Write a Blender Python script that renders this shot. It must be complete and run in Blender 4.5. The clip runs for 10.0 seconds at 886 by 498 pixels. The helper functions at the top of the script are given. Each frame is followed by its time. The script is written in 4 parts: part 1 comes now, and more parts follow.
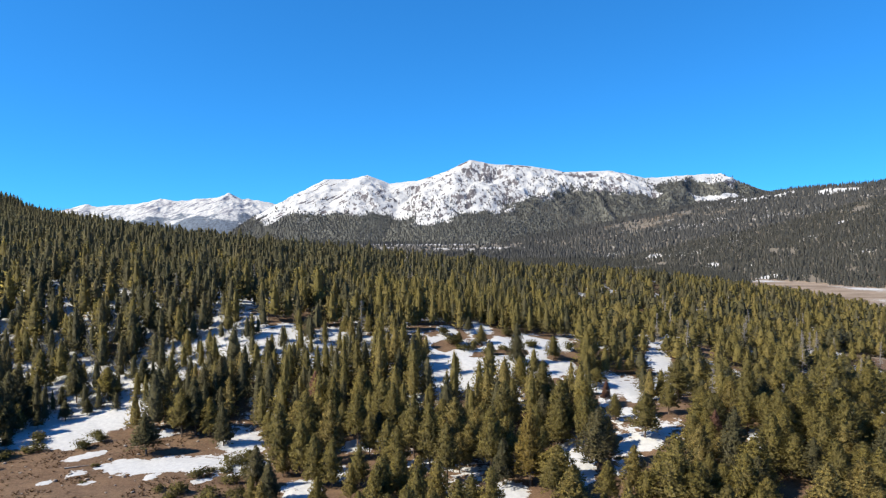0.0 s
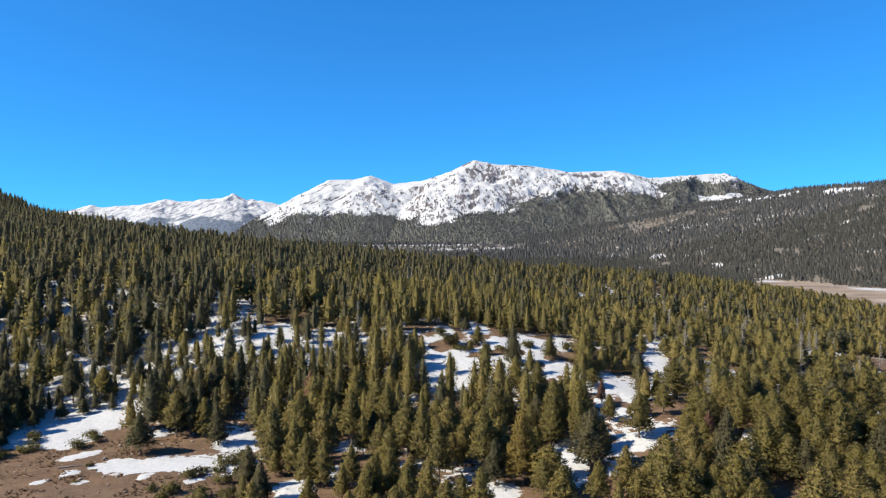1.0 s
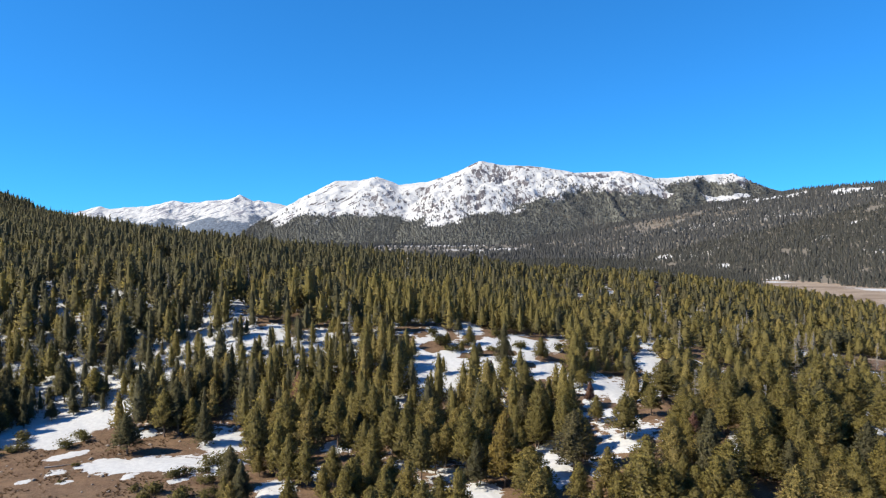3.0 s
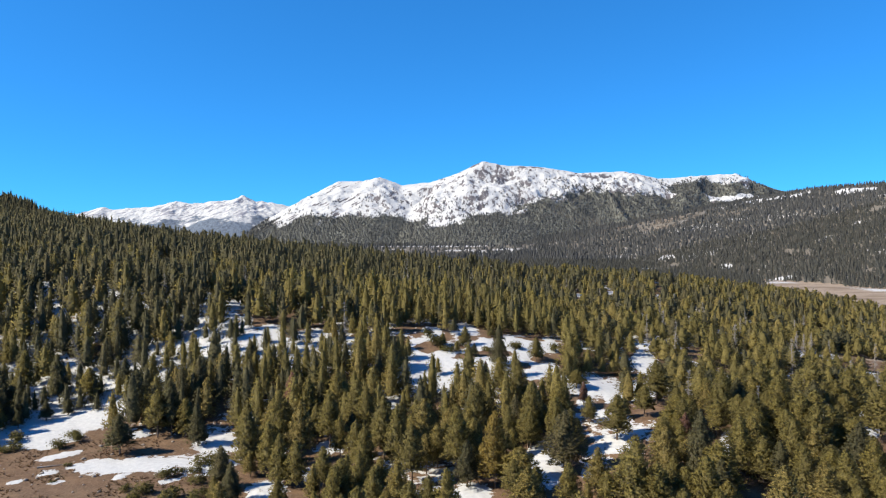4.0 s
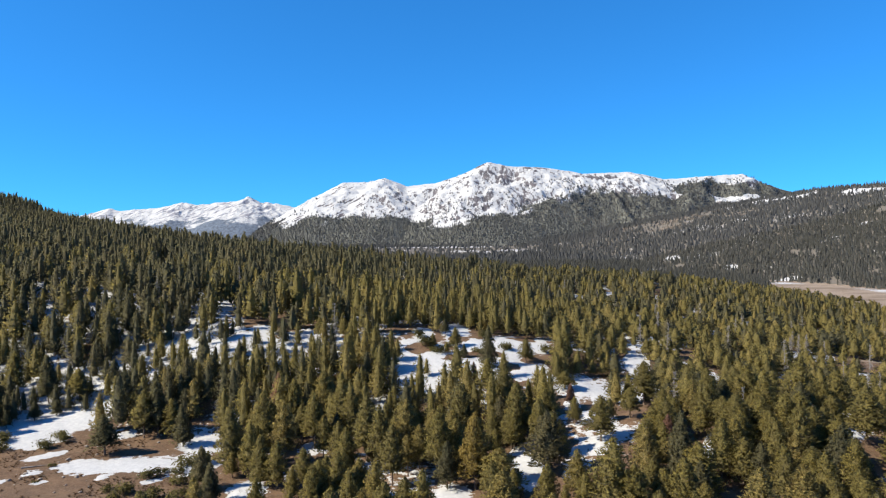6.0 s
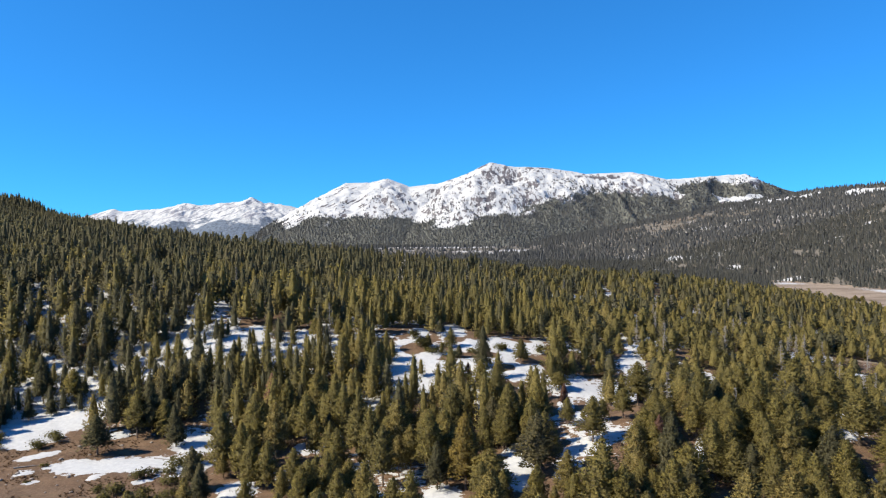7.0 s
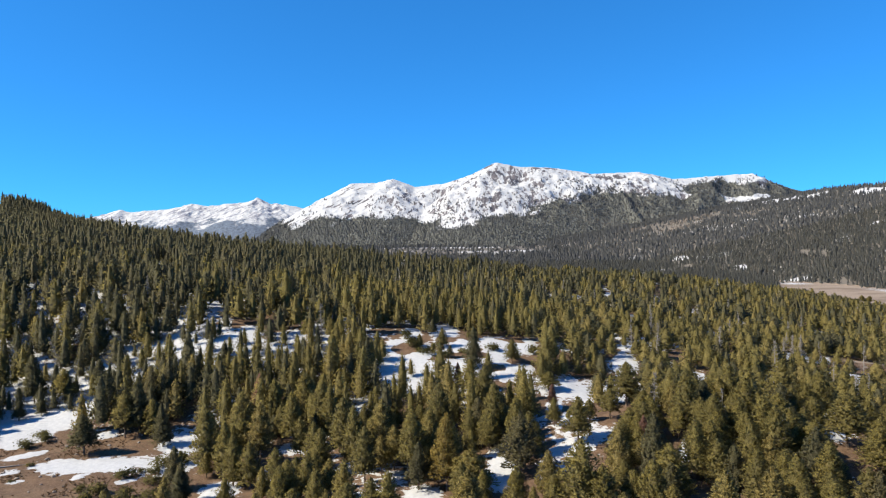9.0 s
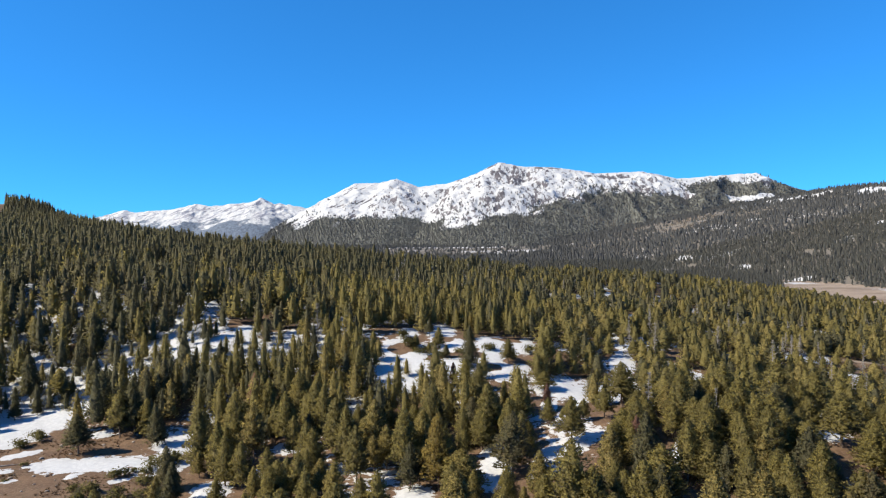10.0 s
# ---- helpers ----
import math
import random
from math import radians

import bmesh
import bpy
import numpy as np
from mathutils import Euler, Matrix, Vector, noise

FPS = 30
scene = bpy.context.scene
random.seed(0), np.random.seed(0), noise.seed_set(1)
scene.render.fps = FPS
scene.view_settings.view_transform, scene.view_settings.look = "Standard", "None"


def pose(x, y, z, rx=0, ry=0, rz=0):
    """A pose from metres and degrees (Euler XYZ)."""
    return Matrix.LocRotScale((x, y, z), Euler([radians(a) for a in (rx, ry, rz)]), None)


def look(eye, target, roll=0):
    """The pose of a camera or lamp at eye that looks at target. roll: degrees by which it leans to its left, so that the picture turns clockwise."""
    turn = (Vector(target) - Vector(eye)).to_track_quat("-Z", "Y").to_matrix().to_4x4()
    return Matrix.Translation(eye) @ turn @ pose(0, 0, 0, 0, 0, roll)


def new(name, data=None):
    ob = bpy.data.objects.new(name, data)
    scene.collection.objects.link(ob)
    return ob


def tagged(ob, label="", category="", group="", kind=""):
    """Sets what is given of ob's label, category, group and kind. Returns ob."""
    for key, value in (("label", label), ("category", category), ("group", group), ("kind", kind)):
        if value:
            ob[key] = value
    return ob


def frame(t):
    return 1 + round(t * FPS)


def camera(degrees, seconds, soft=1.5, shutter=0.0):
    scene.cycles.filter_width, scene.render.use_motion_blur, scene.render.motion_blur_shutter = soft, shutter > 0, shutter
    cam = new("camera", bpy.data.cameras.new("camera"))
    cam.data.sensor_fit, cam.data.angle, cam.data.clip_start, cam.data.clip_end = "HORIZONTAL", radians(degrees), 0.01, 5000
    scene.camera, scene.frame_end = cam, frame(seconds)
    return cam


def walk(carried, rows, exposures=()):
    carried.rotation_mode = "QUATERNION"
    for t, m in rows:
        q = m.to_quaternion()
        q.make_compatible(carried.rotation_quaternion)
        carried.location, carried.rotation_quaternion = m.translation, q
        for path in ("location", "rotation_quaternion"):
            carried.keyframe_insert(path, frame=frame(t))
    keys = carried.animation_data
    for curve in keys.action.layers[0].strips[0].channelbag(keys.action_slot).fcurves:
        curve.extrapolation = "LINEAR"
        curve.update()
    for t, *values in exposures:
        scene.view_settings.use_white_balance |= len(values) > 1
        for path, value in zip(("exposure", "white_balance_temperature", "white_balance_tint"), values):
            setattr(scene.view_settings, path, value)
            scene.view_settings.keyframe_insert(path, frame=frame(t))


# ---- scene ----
# Camera: a drone sliding to its right over a pine forest, turning slowly left.
cam = camera(69.4, 10.0, 1.15)
# seconds, eye x y z, yaw, pitch, roll
PATH = [
    (0.0, -1.971, 3.452, 61.311, -0.103, -1.362, -0.234),
    (1.0, 0.663, 3.520, 61.228, 0.259, -1.334, -0.279),
    (2.0, 3.359, 3.595, 61.169, 0.584, -1.298, -0.317),
    (3.0, 6.100, 3.686, 61.128, 0.879, -1.255, -0.349),
    (4.0, 8.869, 3.797, 61.099, 1.153, -1.211, -0.379),
    (5.0, 11.648, 3.935, 61.073, 1.415, -1.167, -0.406),
    (6.0, 14.421, 4.107, 61.046, 1.674, -1.127, -0.435),
    (7.0, 17.170, 4.319, 61.010, 1.938, -1.094, -0.466),
    (8.0, 19.878, 4.577, 60.958, 2.216, -1.073, -0.502),
    (9.0, 22.527, 4.888, 60.885, 2.517, -1.065, -0.544),
    (10.0, 25.101, 5.257, 60.783, 2.848, -1.074, -0.596),
]


def aim(x, y, z, yaw, pitch, roll):
    yw, pt = radians(yaw), radians(pitch)
    way = Vector((-math.sin(yw) * math.cos(pt), math.cos(yw) * math.cos(pt), math.sin(pt)))
    eye = Vector((x, y, z))
    return look(eye, eye + way * 10, roll)


walk(cam, [(row[0], aim(*row[1:])) for row in PATH])

# ---- light: a clear late-winter day, sun low on the left and a little behind ----
SUN_ELEVATION, SUN_ROTATION = radians(40), radians(252.5)
world = bpy.data.worlds.new("sky")
scene.world = world
world.use_nodes = True
wn = world.node_tree.nodes
wn.clear()
sky = wn.new("ShaderNodeTexSky")
sky.sky_type, sky.sun_disc = "NISHITA", False
sky.sun_elevation, sky.sun_rotation = SUN_ELEVATION, SUN_ROTATION
sky.altitude, sky.air_density, sky.dust_density, sky.ozone_density = 2200, 1.0, 0.12, 3.0
deep = wn.new("ShaderNodeGamma")  # a flatter gradient, as the clip's camera records it
deep.inputs["Gamma"].default_value = 0.7
tint = wn.new("ShaderNodeMix")
tint.data_type, tint.blend_type = "RGBA", "MULTIPLY"
tint.inputs[0].default_value = 1.0
tint.inputs[7].default_value = (0.128, 0.645, 1.23, 1)
back = wn.new("ShaderNodeBackground")
back.inputs["Strength"].default_value = 0.124
wout = wn.new("ShaderNodeOutputWorld")
wl = world.node_tree.links
wl.new(sky.outputs[0], deep.inputs["Color"])
wl.new(deep.outputs[0], tint.inputs[6])
wl.new(tint.outputs[2], back.inputs["Color"])
wl.new(back.outputs[0], wout.inputs[0])

sun = new("sun", bpy.data.lights.new("sun", "SUN"))
sun.data.energy, sun.data.angle, sun.data.color = 5.0, radians(0.53), (1.0, 0.89, 0.70)
sun_from = Vector((math.sin(SUN_ROTATION) * math.cos(SUN_ELEVATION), math.cos(SUN_ROTATION) * math.cos(SUN_ELEVATION), math.sin(SUN_ELEVATION)))
sun.matrix_world = look(sun_from * 300, (0, 0, 0))
scene.view_settings.exposure = 1.05


# ---- materials ----
class Nodes:
    """A small node-tree writer for one material."""

    def __init__(self, name, roughness=0.9):
        self.material = bpy.data.materials.new(name)
        self.material.use_nodes = True
        self.tree = self.material.node_tree
        self.shader = self.tree.nodes["Principled BSDF"]
        self.shader.inputs["Roughness"].default_value = roughness
        self.shader.inputs["Specular IOR Level"].default_value = 0.2

    def add(self, kind, **values):
        node = self.tree.nodes.new(kind)
        for key, value in values.items():
            node.inputs[key].default_value = value
        return node

    def link(self, a, b):
        self.tree.links.new(a, b)

    def place(self):
        return self.add("ShaderNodeNewGeometry").outputs["Position"]

    def noise(self, scale, detail=4.0, rough=0.55, vector=None, stretch=None):
        vector = vector or self.place()
        if stretch:
            m = self.add("ShaderNodeMapping")
            m.inputs["Scale"].default_value = stretch
            self.link(vector, m.inputs["Vector"])
            vector = m.outputs[0]
        n = self.add("ShaderNodeTexNoise", Scale=scale, Detail=detail, Roughness=rough)
        self.link(vector, n.inputs["Vector"])
        return n.outputs["Fac"]

    def value(self, operation, a, b=0.0, clamp=False):
        n = self.tree.nodes.new("ShaderNodeMath")
        n.operation, n.use_clamp = operation, clamp
        for k, v in enumerate((a, b)):
            if isinstance(v, (int, float)):
                n.inputs[k].default_value = v
            else:
                self.link(v, n.inputs[k])
        return n.outputs[0]

    def step(self, v, low, high):
        n = self.tree.nodes.new("ShaderNodeMapRange")
        n.interpolation_type = "SMOOTHSTEP"
        self.link(v, n.inputs["Value"])
        n.inputs["From Min"].default_value, n.inputs["From Max"].default_value = low, high
        return n.outputs[0]

    def mix(self, fac, a, b):
        n = self.tree.nodes.new("ShaderNodeMix")
        n.data_type = "RGBA"
        if isinstance(fac, (int, float)):
            n.inputs[0].default_value = fac
        else:
            self.link(fac, n.inputs[0])
        for k, v in ((6, a), (7, b)):
            if isinstance(v, tuple):
                n.inputs[k].default_value = (*v, 1)
            else:
                self.link(v, n.inputs[k])
        return n.outputs[2]

    def attribute(self, name):
        n = self.tree.nodes.new("ShaderNodeAttribute")
        n.attribute_name = name
        return n.outputs["Fac"]

    def bump(self, height, strength, distance):
        n = self.add("ShaderNodeBump", Strength=strength, Distance=distance)
        self.link(height, n.inputs["Height"])
        self.link(n.outputs[0], self.shader.inputs["Normal"])

    def done(self, colour):
        self.link(colour, self.shader.inputs["Base Color"])
        return self.material


def ground_material():
    n = Nodes("forest_ground")
    soil = n.mix(n.step(n.noise(0.25, 5), 0.35, 0.7), (0.075, 0.045, 0.029), (0.130, 0.083, 0.052))
    litter = n.mix(n.step(n.noise(1.7, 6, 0.7), 0.42, 0.70), soil, (0.145, 0.098, 0.064))
    litter = n.mix(n.step(n.noise(1.3, 5, 0.7), 0.56, 0.68), litter, (0.05, 0.045, 0.028))
    grass = n.mix(n.step(n.noise(0.6, 6, 0.7), 0.35, 0.65), (0.190, 0.150, 0.115), (0.272, 0.220, 0.172))
    grass = n.mix(n.step(n.noise(0.9, 6, 0.75), 0.55, 0.68), grass, (0.085, 0.058, 0.040))
    grass = n.mix(n.step(n.noise(0.018, 6, 0.65, None, (0.35, 1.0, 1.0)), 0.46, 0.62), grass, (0.150, 0.116, 0.088))
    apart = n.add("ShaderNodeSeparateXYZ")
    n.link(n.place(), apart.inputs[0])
    # Litter turns greyer with distance, from 1200 m outward.
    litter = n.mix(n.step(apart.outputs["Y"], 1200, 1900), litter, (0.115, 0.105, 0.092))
    base = n.mix(n.step(n.attribute("meadow"), 0.35, 0.65), litter, grass)
    edge = n.value("ADD", n.attribute("snow"), n.value("MULTIPLY", n.value("SUBTRACT", n.noise(0.55, 7, 0.62), 0.5), 0.75))
    cover = n.step(edge, 0.47, 0.53)
    snow = n.mix(n.step(n.noise(0.9, 5), 0.3, 0.75), (0.35, 0.365, 0.39), (0.425, 0.437, 0.455))
    snow = n.mix(n.step(n.noise(3.0, 4), 0.64, 0.74), snow, (0.36, 0.31, 0.25))
    n.bump(n.noise(1.4, 7, 0.65), 0.5, 0.35)
    return n.done(n.mix(cover, base, snow))


def foliage_material(name, dark, light, warm, soft=0.75):
    """Needles: a tone for each tree and each spray, light partly passing through, rounded by the crown's own outward normals."""
    n = Nodes(name, 0.7)
    leaf = n.tree.nodes.new("ShaderNodeNewGeometry").outputs["Random Per Island"]
    own = n.tree.nodes.new("ShaderNodeObjectInfo").outputs["Random"]
    tone = n.value("FRACT", n.value("ADD", n.attribute("tone"), own))
    colour = n.mix(tone, dark, light)
    colour = n.mix(n.step(tone, 0.70, 1.0), colour, warm)
    colour = n.mix(n.value("MULTIPLY", leaf, 0.3), colour, dark)
    colour = n.mix(n.value("MULTIPLY", n.attribute("dry"), 0.6), colour, (0.175, 0.145, 0.112))
    out = n.tree.nodes.new("ShaderNodeAttribute")
    out.attribute_name = "outward"
    turn = n.tree.nodes.new("ShaderNodeVectorTransform")
    turn.vector_type, turn.convert_from, turn.convert_to = "NORMAL", "OBJECT", "WORLD"
    grain = n.add("ShaderNodeTexNoise", Scale=2.6, Detail=4.0, Roughness=0.65)
    n.link(n.place(), grain.inputs["Vector"])
    shift = n.tree.nodes.new("ShaderNodeVectorMath")
    shift.operation = "MULTIPLY_ADD"
    n.link(grain.outputs["Color"], shift.inputs[0])
    shift.inputs[1].default_value, shift.inputs[2].default_value = (0.9, 0.9, 0.9), (-0.45, -0.45, -0.45)
    bend = n.tree.nodes.new("ShaderNodeVectorMath")
    n.link(out.outputs["Vector"], bend.inputs[0])
    n.link(shift.outputs[0], bend.inputs[1])
    even = n.tree.nodes.new("ShaderNodeVectorMath")
    even.operation = "NORMALIZE"
    n.link(bend.outputs[0], even.inputs[0])
    n.link(even.outputs[0], turn.inputs[0])
    # Dark flecks paint the shade of gaps between needles into the colour.
    colour = n.mix(n.step(grain.outputs["Fac"], 0.60, 0.42), colour, tuple(0.78 * v for v in dark))
    n.link(turn.outputs[0], n.shader.inputs["Normal"])
    glow = n.tree.nodes.new("ShaderNodeBsdfTranslucent")
    n.link(colour, glow.inputs["Color"])
    both = n.tree.nodes.new("ShaderNodeMixShader")
    both.inputs[0].default_value = 0.58
    n.link(n.shader.outputs[0], both.inputs[1])
    n.link(glow.outputs[0], both.inputs[2])
    n.link(both.outputs[0], n.tree.nodes["Material Output"].inputs["Surface"])
    return n.done(colour)


def plain_material(name, a, b, scale, rough=0.9, stretch=None, bump=0.4, depth=0.05):
    n = Nodes(name, rough)
    v = n.noise(scale, 6, 0.65, None, stretch)
    n.bump(v, bump, depth)
    return n.done(n.mix(n.step(v, 0.3, 0.7), a, b))


def mountain_material(name, line, climb, forest, rock_a, rock_b, amount):
    """Snow over rock: bare streaks by noise and slope; scrub and woods below a snow line that climbs to the right."""
    n = Nodes(name)
    geo = n.add("ShaderNodeNewGeometry")
    sep = n.add("ShaderNodeSeparateXYZ")
    n.link(geo.outputs["Position"], sep.inputs[0])
    up = n.add("ShaderNodeSeparateXYZ")
    n.link(geo.outputs["Normal"], up.inputs[0])
    east = n.step(sep.outputs["X"], -300, 1900)
    big = n.noise(0.006, 5, 0.6)
    fine = n.noise(0.042, 8, 0.75, None, (1.0, 0.45, 0.45))
    # slanting gullies of the western shoulder
    slant = n.add("ShaderNodeMapping")
    slant.vector_type = "TEXTURE"
    slant.inputs["Rotation"].default_value = (0, radians(-31), 0)
    slant.inputs["Scale"].default_value = (11.0, 2.5, 0.8)
    n.link(geo.outputs["Position"], slant.inputs["Vector"])
    gully = n.noise(0.05, 4, 0.6, slant.outputs[0])
    west = n.value("MULTIPLY", n.value("SUBTRACT", 1.0, n.step(sep.outputs["X"], -720, -520), True), 0.8)
    pattern = n.value("ADD", n.value("MULTIPLY", fine, n.value("SUBTRACT", 1.0, west)), n.value("MULTIPLY", n.value("SUBTRACT", gully, 0.03), west))
    steep = n.value("SUBTRACT", 1.0, up.outputs["Z"])
    bare = n.value("ADD", n.value("MULTIPLY", big, 0.42), n.value("ADD", pattern, n.value("MULTIPLY", steep, 0.3)))
    bare = n.value("ADD", bare, n.value("MULTIPLY", n.step(n.attribute("cliff"), 0.35, 0.8), 0.14))
    bare = n.step(bare, 0.895 - amount, 0.930 - amount)
    rock = n.mix(n.step(n.noise(0.02, 5), 0.35, 0.65), rock_a, rock_b)
    snow = n.mix(n.step(n.noise(0.015, 5), 0.35, 0.7), (0.345, 0.36, 0.385), (0.415, 0.428, 0.445))
    colour = n.mix(bare, snow, rock)
    if climb:
        thick = n.value("ADD", n.attribute("woods"), n.value("MULTIPLY", n.value("SUBTRACT", n.noise(0.012, 7, 0.7), 0.5), 0.5))
        wooded = n.step(thick, 0.60, 0.80)
    else:
        height = n.value("ADD", sep.outputs["Z"], n.value("MULTIPLY", n.value("SUBTRACT", n.noise(0.007, 7, 0.7), 0.5), 330))
        height = n.value("SUBTRACT", height, n.value("MULTIPLY", east, climb))
        wooded = n.value("SUBTRACT", 1.0, n.step(height, line - 18, line + 18), True)
    gaps = n.value("MULTIPLY", wooded, n.value("SUBTRACT", 1.0, n.step(n.noise(0.02, 7, 0.75), 0.72, 0.78), True))
    floor = n.mix(n.step(n.noise(0.05, 6, 0.7), 0.4, 0.6), tuple(0.6 * v for v in forest), forest)
    n.bump(fine, 0.6, 7.0)
    return n.done(n.mix(gaps, colour, floor))


GROUND = ground_material()
PINE = foliage_material("pine_needles", (0.188, 0.163, 0.060), (0.345, 0.286, 0.074), (0.366, 0.282, 0.100))
# Darker than the pines: shade on the west woods put into needle colour.
SHADE_CONIFER = foliage_material("shade_toned_needles", (0.114, 0.110, 0.060), (0.174, 0.156, 0.070), (0.204, 0.168, 0.082))
# Distant needles: pale grey haze is mixed into the next two base colours.
HAZE_CONIFER = foliage_material("distant_haze_needles", (0.128, 0.136, 0.144), (0.152, 0.159, 0.162), (0.164, 0.167, 0.166))
HILL_HAZE_CONIFER = foliage_material("hillside_haze_needles", (0.108, 0.114, 0.108), (0.146, 0.149, 0.136), (0.164, 0.158, 0.138))
YELLOW = foliage_material("yellowing_pine_needles", (0.24, 0.18, 0.05), (0.29, 0.22, 0.065), (0.29, 0.21, 0.065))
RUST = foliage_material("dead_brown_needles", (0.21, 0.115, 0.085), (0.28, 0.165, 0.12), (0.25, 0.14, 0.10))
SHRUB = foliage_material("shrub_leaves", (0.105, 0.098, 0.036), (0.155, 0.138, 0.048), (0.17, 0.145, 0.06))
BARK = plain_material("pine_bark", (0.075, 0.055, 0.042), (0.20, 0.155, 0.125), 3.0, 0.95, (1, 1, 0.3))
SNAG = plain_material("weathered_dead_wood", (0.15, 0.137, 0.125), (0.26, 0.242, 0.225), 3.0, 0.9, (1, 1, 0.25))
BRUSH = foliage_material("dry_brush_twigs", (0.11, 0.068, 0.042), (0.20, 0.135, 0.088), (0.085, 0.075, 0.04))
STONE = plain_material("granite", (0.15, 0.125, 0.105), (0.28, 0.245, 0.215), 1.6)
THICKET = foliage_material("bare_thicket_twigs", (0.17, 0.152, 0.138), (0.25, 0.228, 0.208), (0.21, 0.18, 0.155))
MOUNTAIN = mountain_material("snowy_mountain_rock", 178, 190, (0.11, 0.115, 0.105), (0.075, 0.072, 0.084), (0.120, 0.111, 0.122), 0.082)
# The far range has blue haze painted into its rock and woods.
RANGE = mountain_material("haze_blue_snowy_rock", 185, 0, (0.11, 0.14, 0.19), (0.17, 0.18, 0.22), (0.24, 0.245, 0.28), 0.115)


# ---- the lie of the land ----
def smooth(a, b, v):
    t = np.clip((np.asarray(v, float) - a) / (b - a), 0, 1)
    return t * t * (3 - 2 * t)


def lattice(ix, iy, seed):
    h = np.sin(ix * 127.1 + iy * 311.7 + seed * 74.7) * 43758.5453
    return h - np.floor(h)


def rough(x, y, size, octaves=4, seed=0, gain=0.5):
    """Value noise about 0, roughly -1 to 1."""
    total, amp, norm = 0.0, 1.0, 0.0
    for k in range(octaves):
        u, v = x / size + 17.3 * k, y / size - 9.1 * k
        iu, iv = np.floor(u), np.floor(v)
        fu, fv = u - iu, v - iv
        fu, fv = fu * fu * (3 - 2 * fu), fv * fv * (3 - 2 * fv)
        a, b = lattice(iu, iv, seed + k), lattice(iu + 1, iv, seed + k)
        c, d = lattice(iu, iv + 1, seed + k), lattice(iu + 1, iv + 1, seed + k)
        total = total + amp * (2 * (a + (b - a) * fu + (c - a) * fv + (a - b - c + d) * fu * fv) - 1)
        norm, amp, size = norm + amp, amp * gain, size * 0.5
    return total / norm


FLOOR = -78.0  # the valley meadow


def land(x, y):
    """Height of the ground: a bench below the camera, a wooded slope falling to the right, the valley, the far hillside."""
    x, y = np.asarray(x, float), np.asarray(y, float)
    near = 6.5 + 1.5 * np.sin(x / 23) * smooth(140, 190, y) - 0.05 * np.clip(x - 125, 0, 400) + 0.02 * np.clip(-100 - x, 0, 300)
    near = near + 8 * np.exp(-((x - 88) / 50) ** 2 - ((y - 172) / 34) ** 2)
    slope = 25 - 0.11 * x - 0.022 * np.clip(-220 - x, 0, 700)
    slope = slope + (6 * np.exp(-((x - 340) / 80) ** 2) + 12 * np.exp(-((x - 190) / 140) ** 2) - 0.2 * np.clip(x - 405, 0, 260)) * smooth(400, 600, y)
    toe = 175 + 16 * smooth(-60, -110, x) + 14 * smooth(35, 75, x)
    h = near + (slope - near) * smooth(toe - 12, toe + 78, y)
    crest = 640 + np.clip(-x - 250, 0, 900) * 1.0 + 0.25 * np.clip(x - 150, 0, 600)
    h = h - 0.17 * np.clip(y - crest, 0, None) - 3.0 * smooth(crest - 60, crest + 60, y)
    h = h + 28 * np.exp(-((x + 835) / 75) ** 2 - ((y - 1180) / 150) ** 2)
    h = h + rough(x, y, 60, 3, 3) * 2.2 * smooth(170, 300, y)
    h = h + rough(x, y, 9, 3, 5) * 0.35
    valley = FLOOR + 82 * smooth(1900, 3550, y) + rough(x, y, 300, 3, 8) * 6 * smooth(1900, 2600, y)
    side = 0.943 * (x - 1090) + 0.333 * (y - 1575)
    side = side + rough(x, y, 500, 4, 11) * 60
    hill = np.clip(side, 0, None)
    rise = (0.243 - 0.075 * smooth(2600, 4200, y)) * np.minimum(hill, 1380) - 0.10 * np.clip(hill - 1380, 0, None)
    valley = valley + rise + rough(x, y, 350, 4, 21) * 18 * smooth(60, 500, side)
    return np.maximum(h, valley)


def ellipse(x, y, cx, cy, rx, ry, turn=0.0):
    """1 at the middle of an oval, 0.5 at its rim, down to 0."""
    c, s = math.cos(radians(turn)), math.sin(radians(turn))
    u, v = ((x - cx) * c + (y - cy) * s) / rx, (-(x - cx) * s + (y - cy) * c) / ry
    return np.clip(1.0 - 0.5 * np.sqrt(u * u + v * v), 0, 1)


# open snow: centre x y, half length, half breadth, turn
CLEARING_SNOW = [
    (-65, 155.5, 15, 5, 16), (-98, 178, 15, 4.8, 50), (-102, 186, 13, 3, 0), (-78, 175, 3.3, 2.2, 31), (-90, 160, 5, 2.2, 40),
    (-99, 200, 7, 4.2, 99), (-53, 168, 4.5, 2.2, 30), (-51, 153, 2.9, 1.3, 40), (-56, 145, 2.5, 1.2, 34), (-68, 147, 1.6, 1.4, 53),
    (-86, 149, 2.4, 1.2, 37), (-81, 144, 1.9, 1.2, 50), (-90, 144, 2.1, 1.2, 48),
]
SLOPE_SNOW = [
    (-89, 223, 4.3, 6.2, 24), (-80, 232, 4.3, 4.2, 22), (-78, 224, 2.1, 3.8, 22), (-68, 236, 2.2, 8.9, 19), (-57, 231, 4.8, 6.1, 17), (-46, 224, 3.1, 9.6, 14),
    (-38, 233, 8.3, 5.8, 12), (-33, 223, 2.6, 5.5, 11), (-42, 211, 4.4, 3.9, 14), (-86, 208, 3.0, 5.1, 25), (-61, 206, 1.5, 1.8, 19), (-141, 224, 7.3, 4.6, -28),
    (-120, 207, 12.9, 4.6, -24),
]
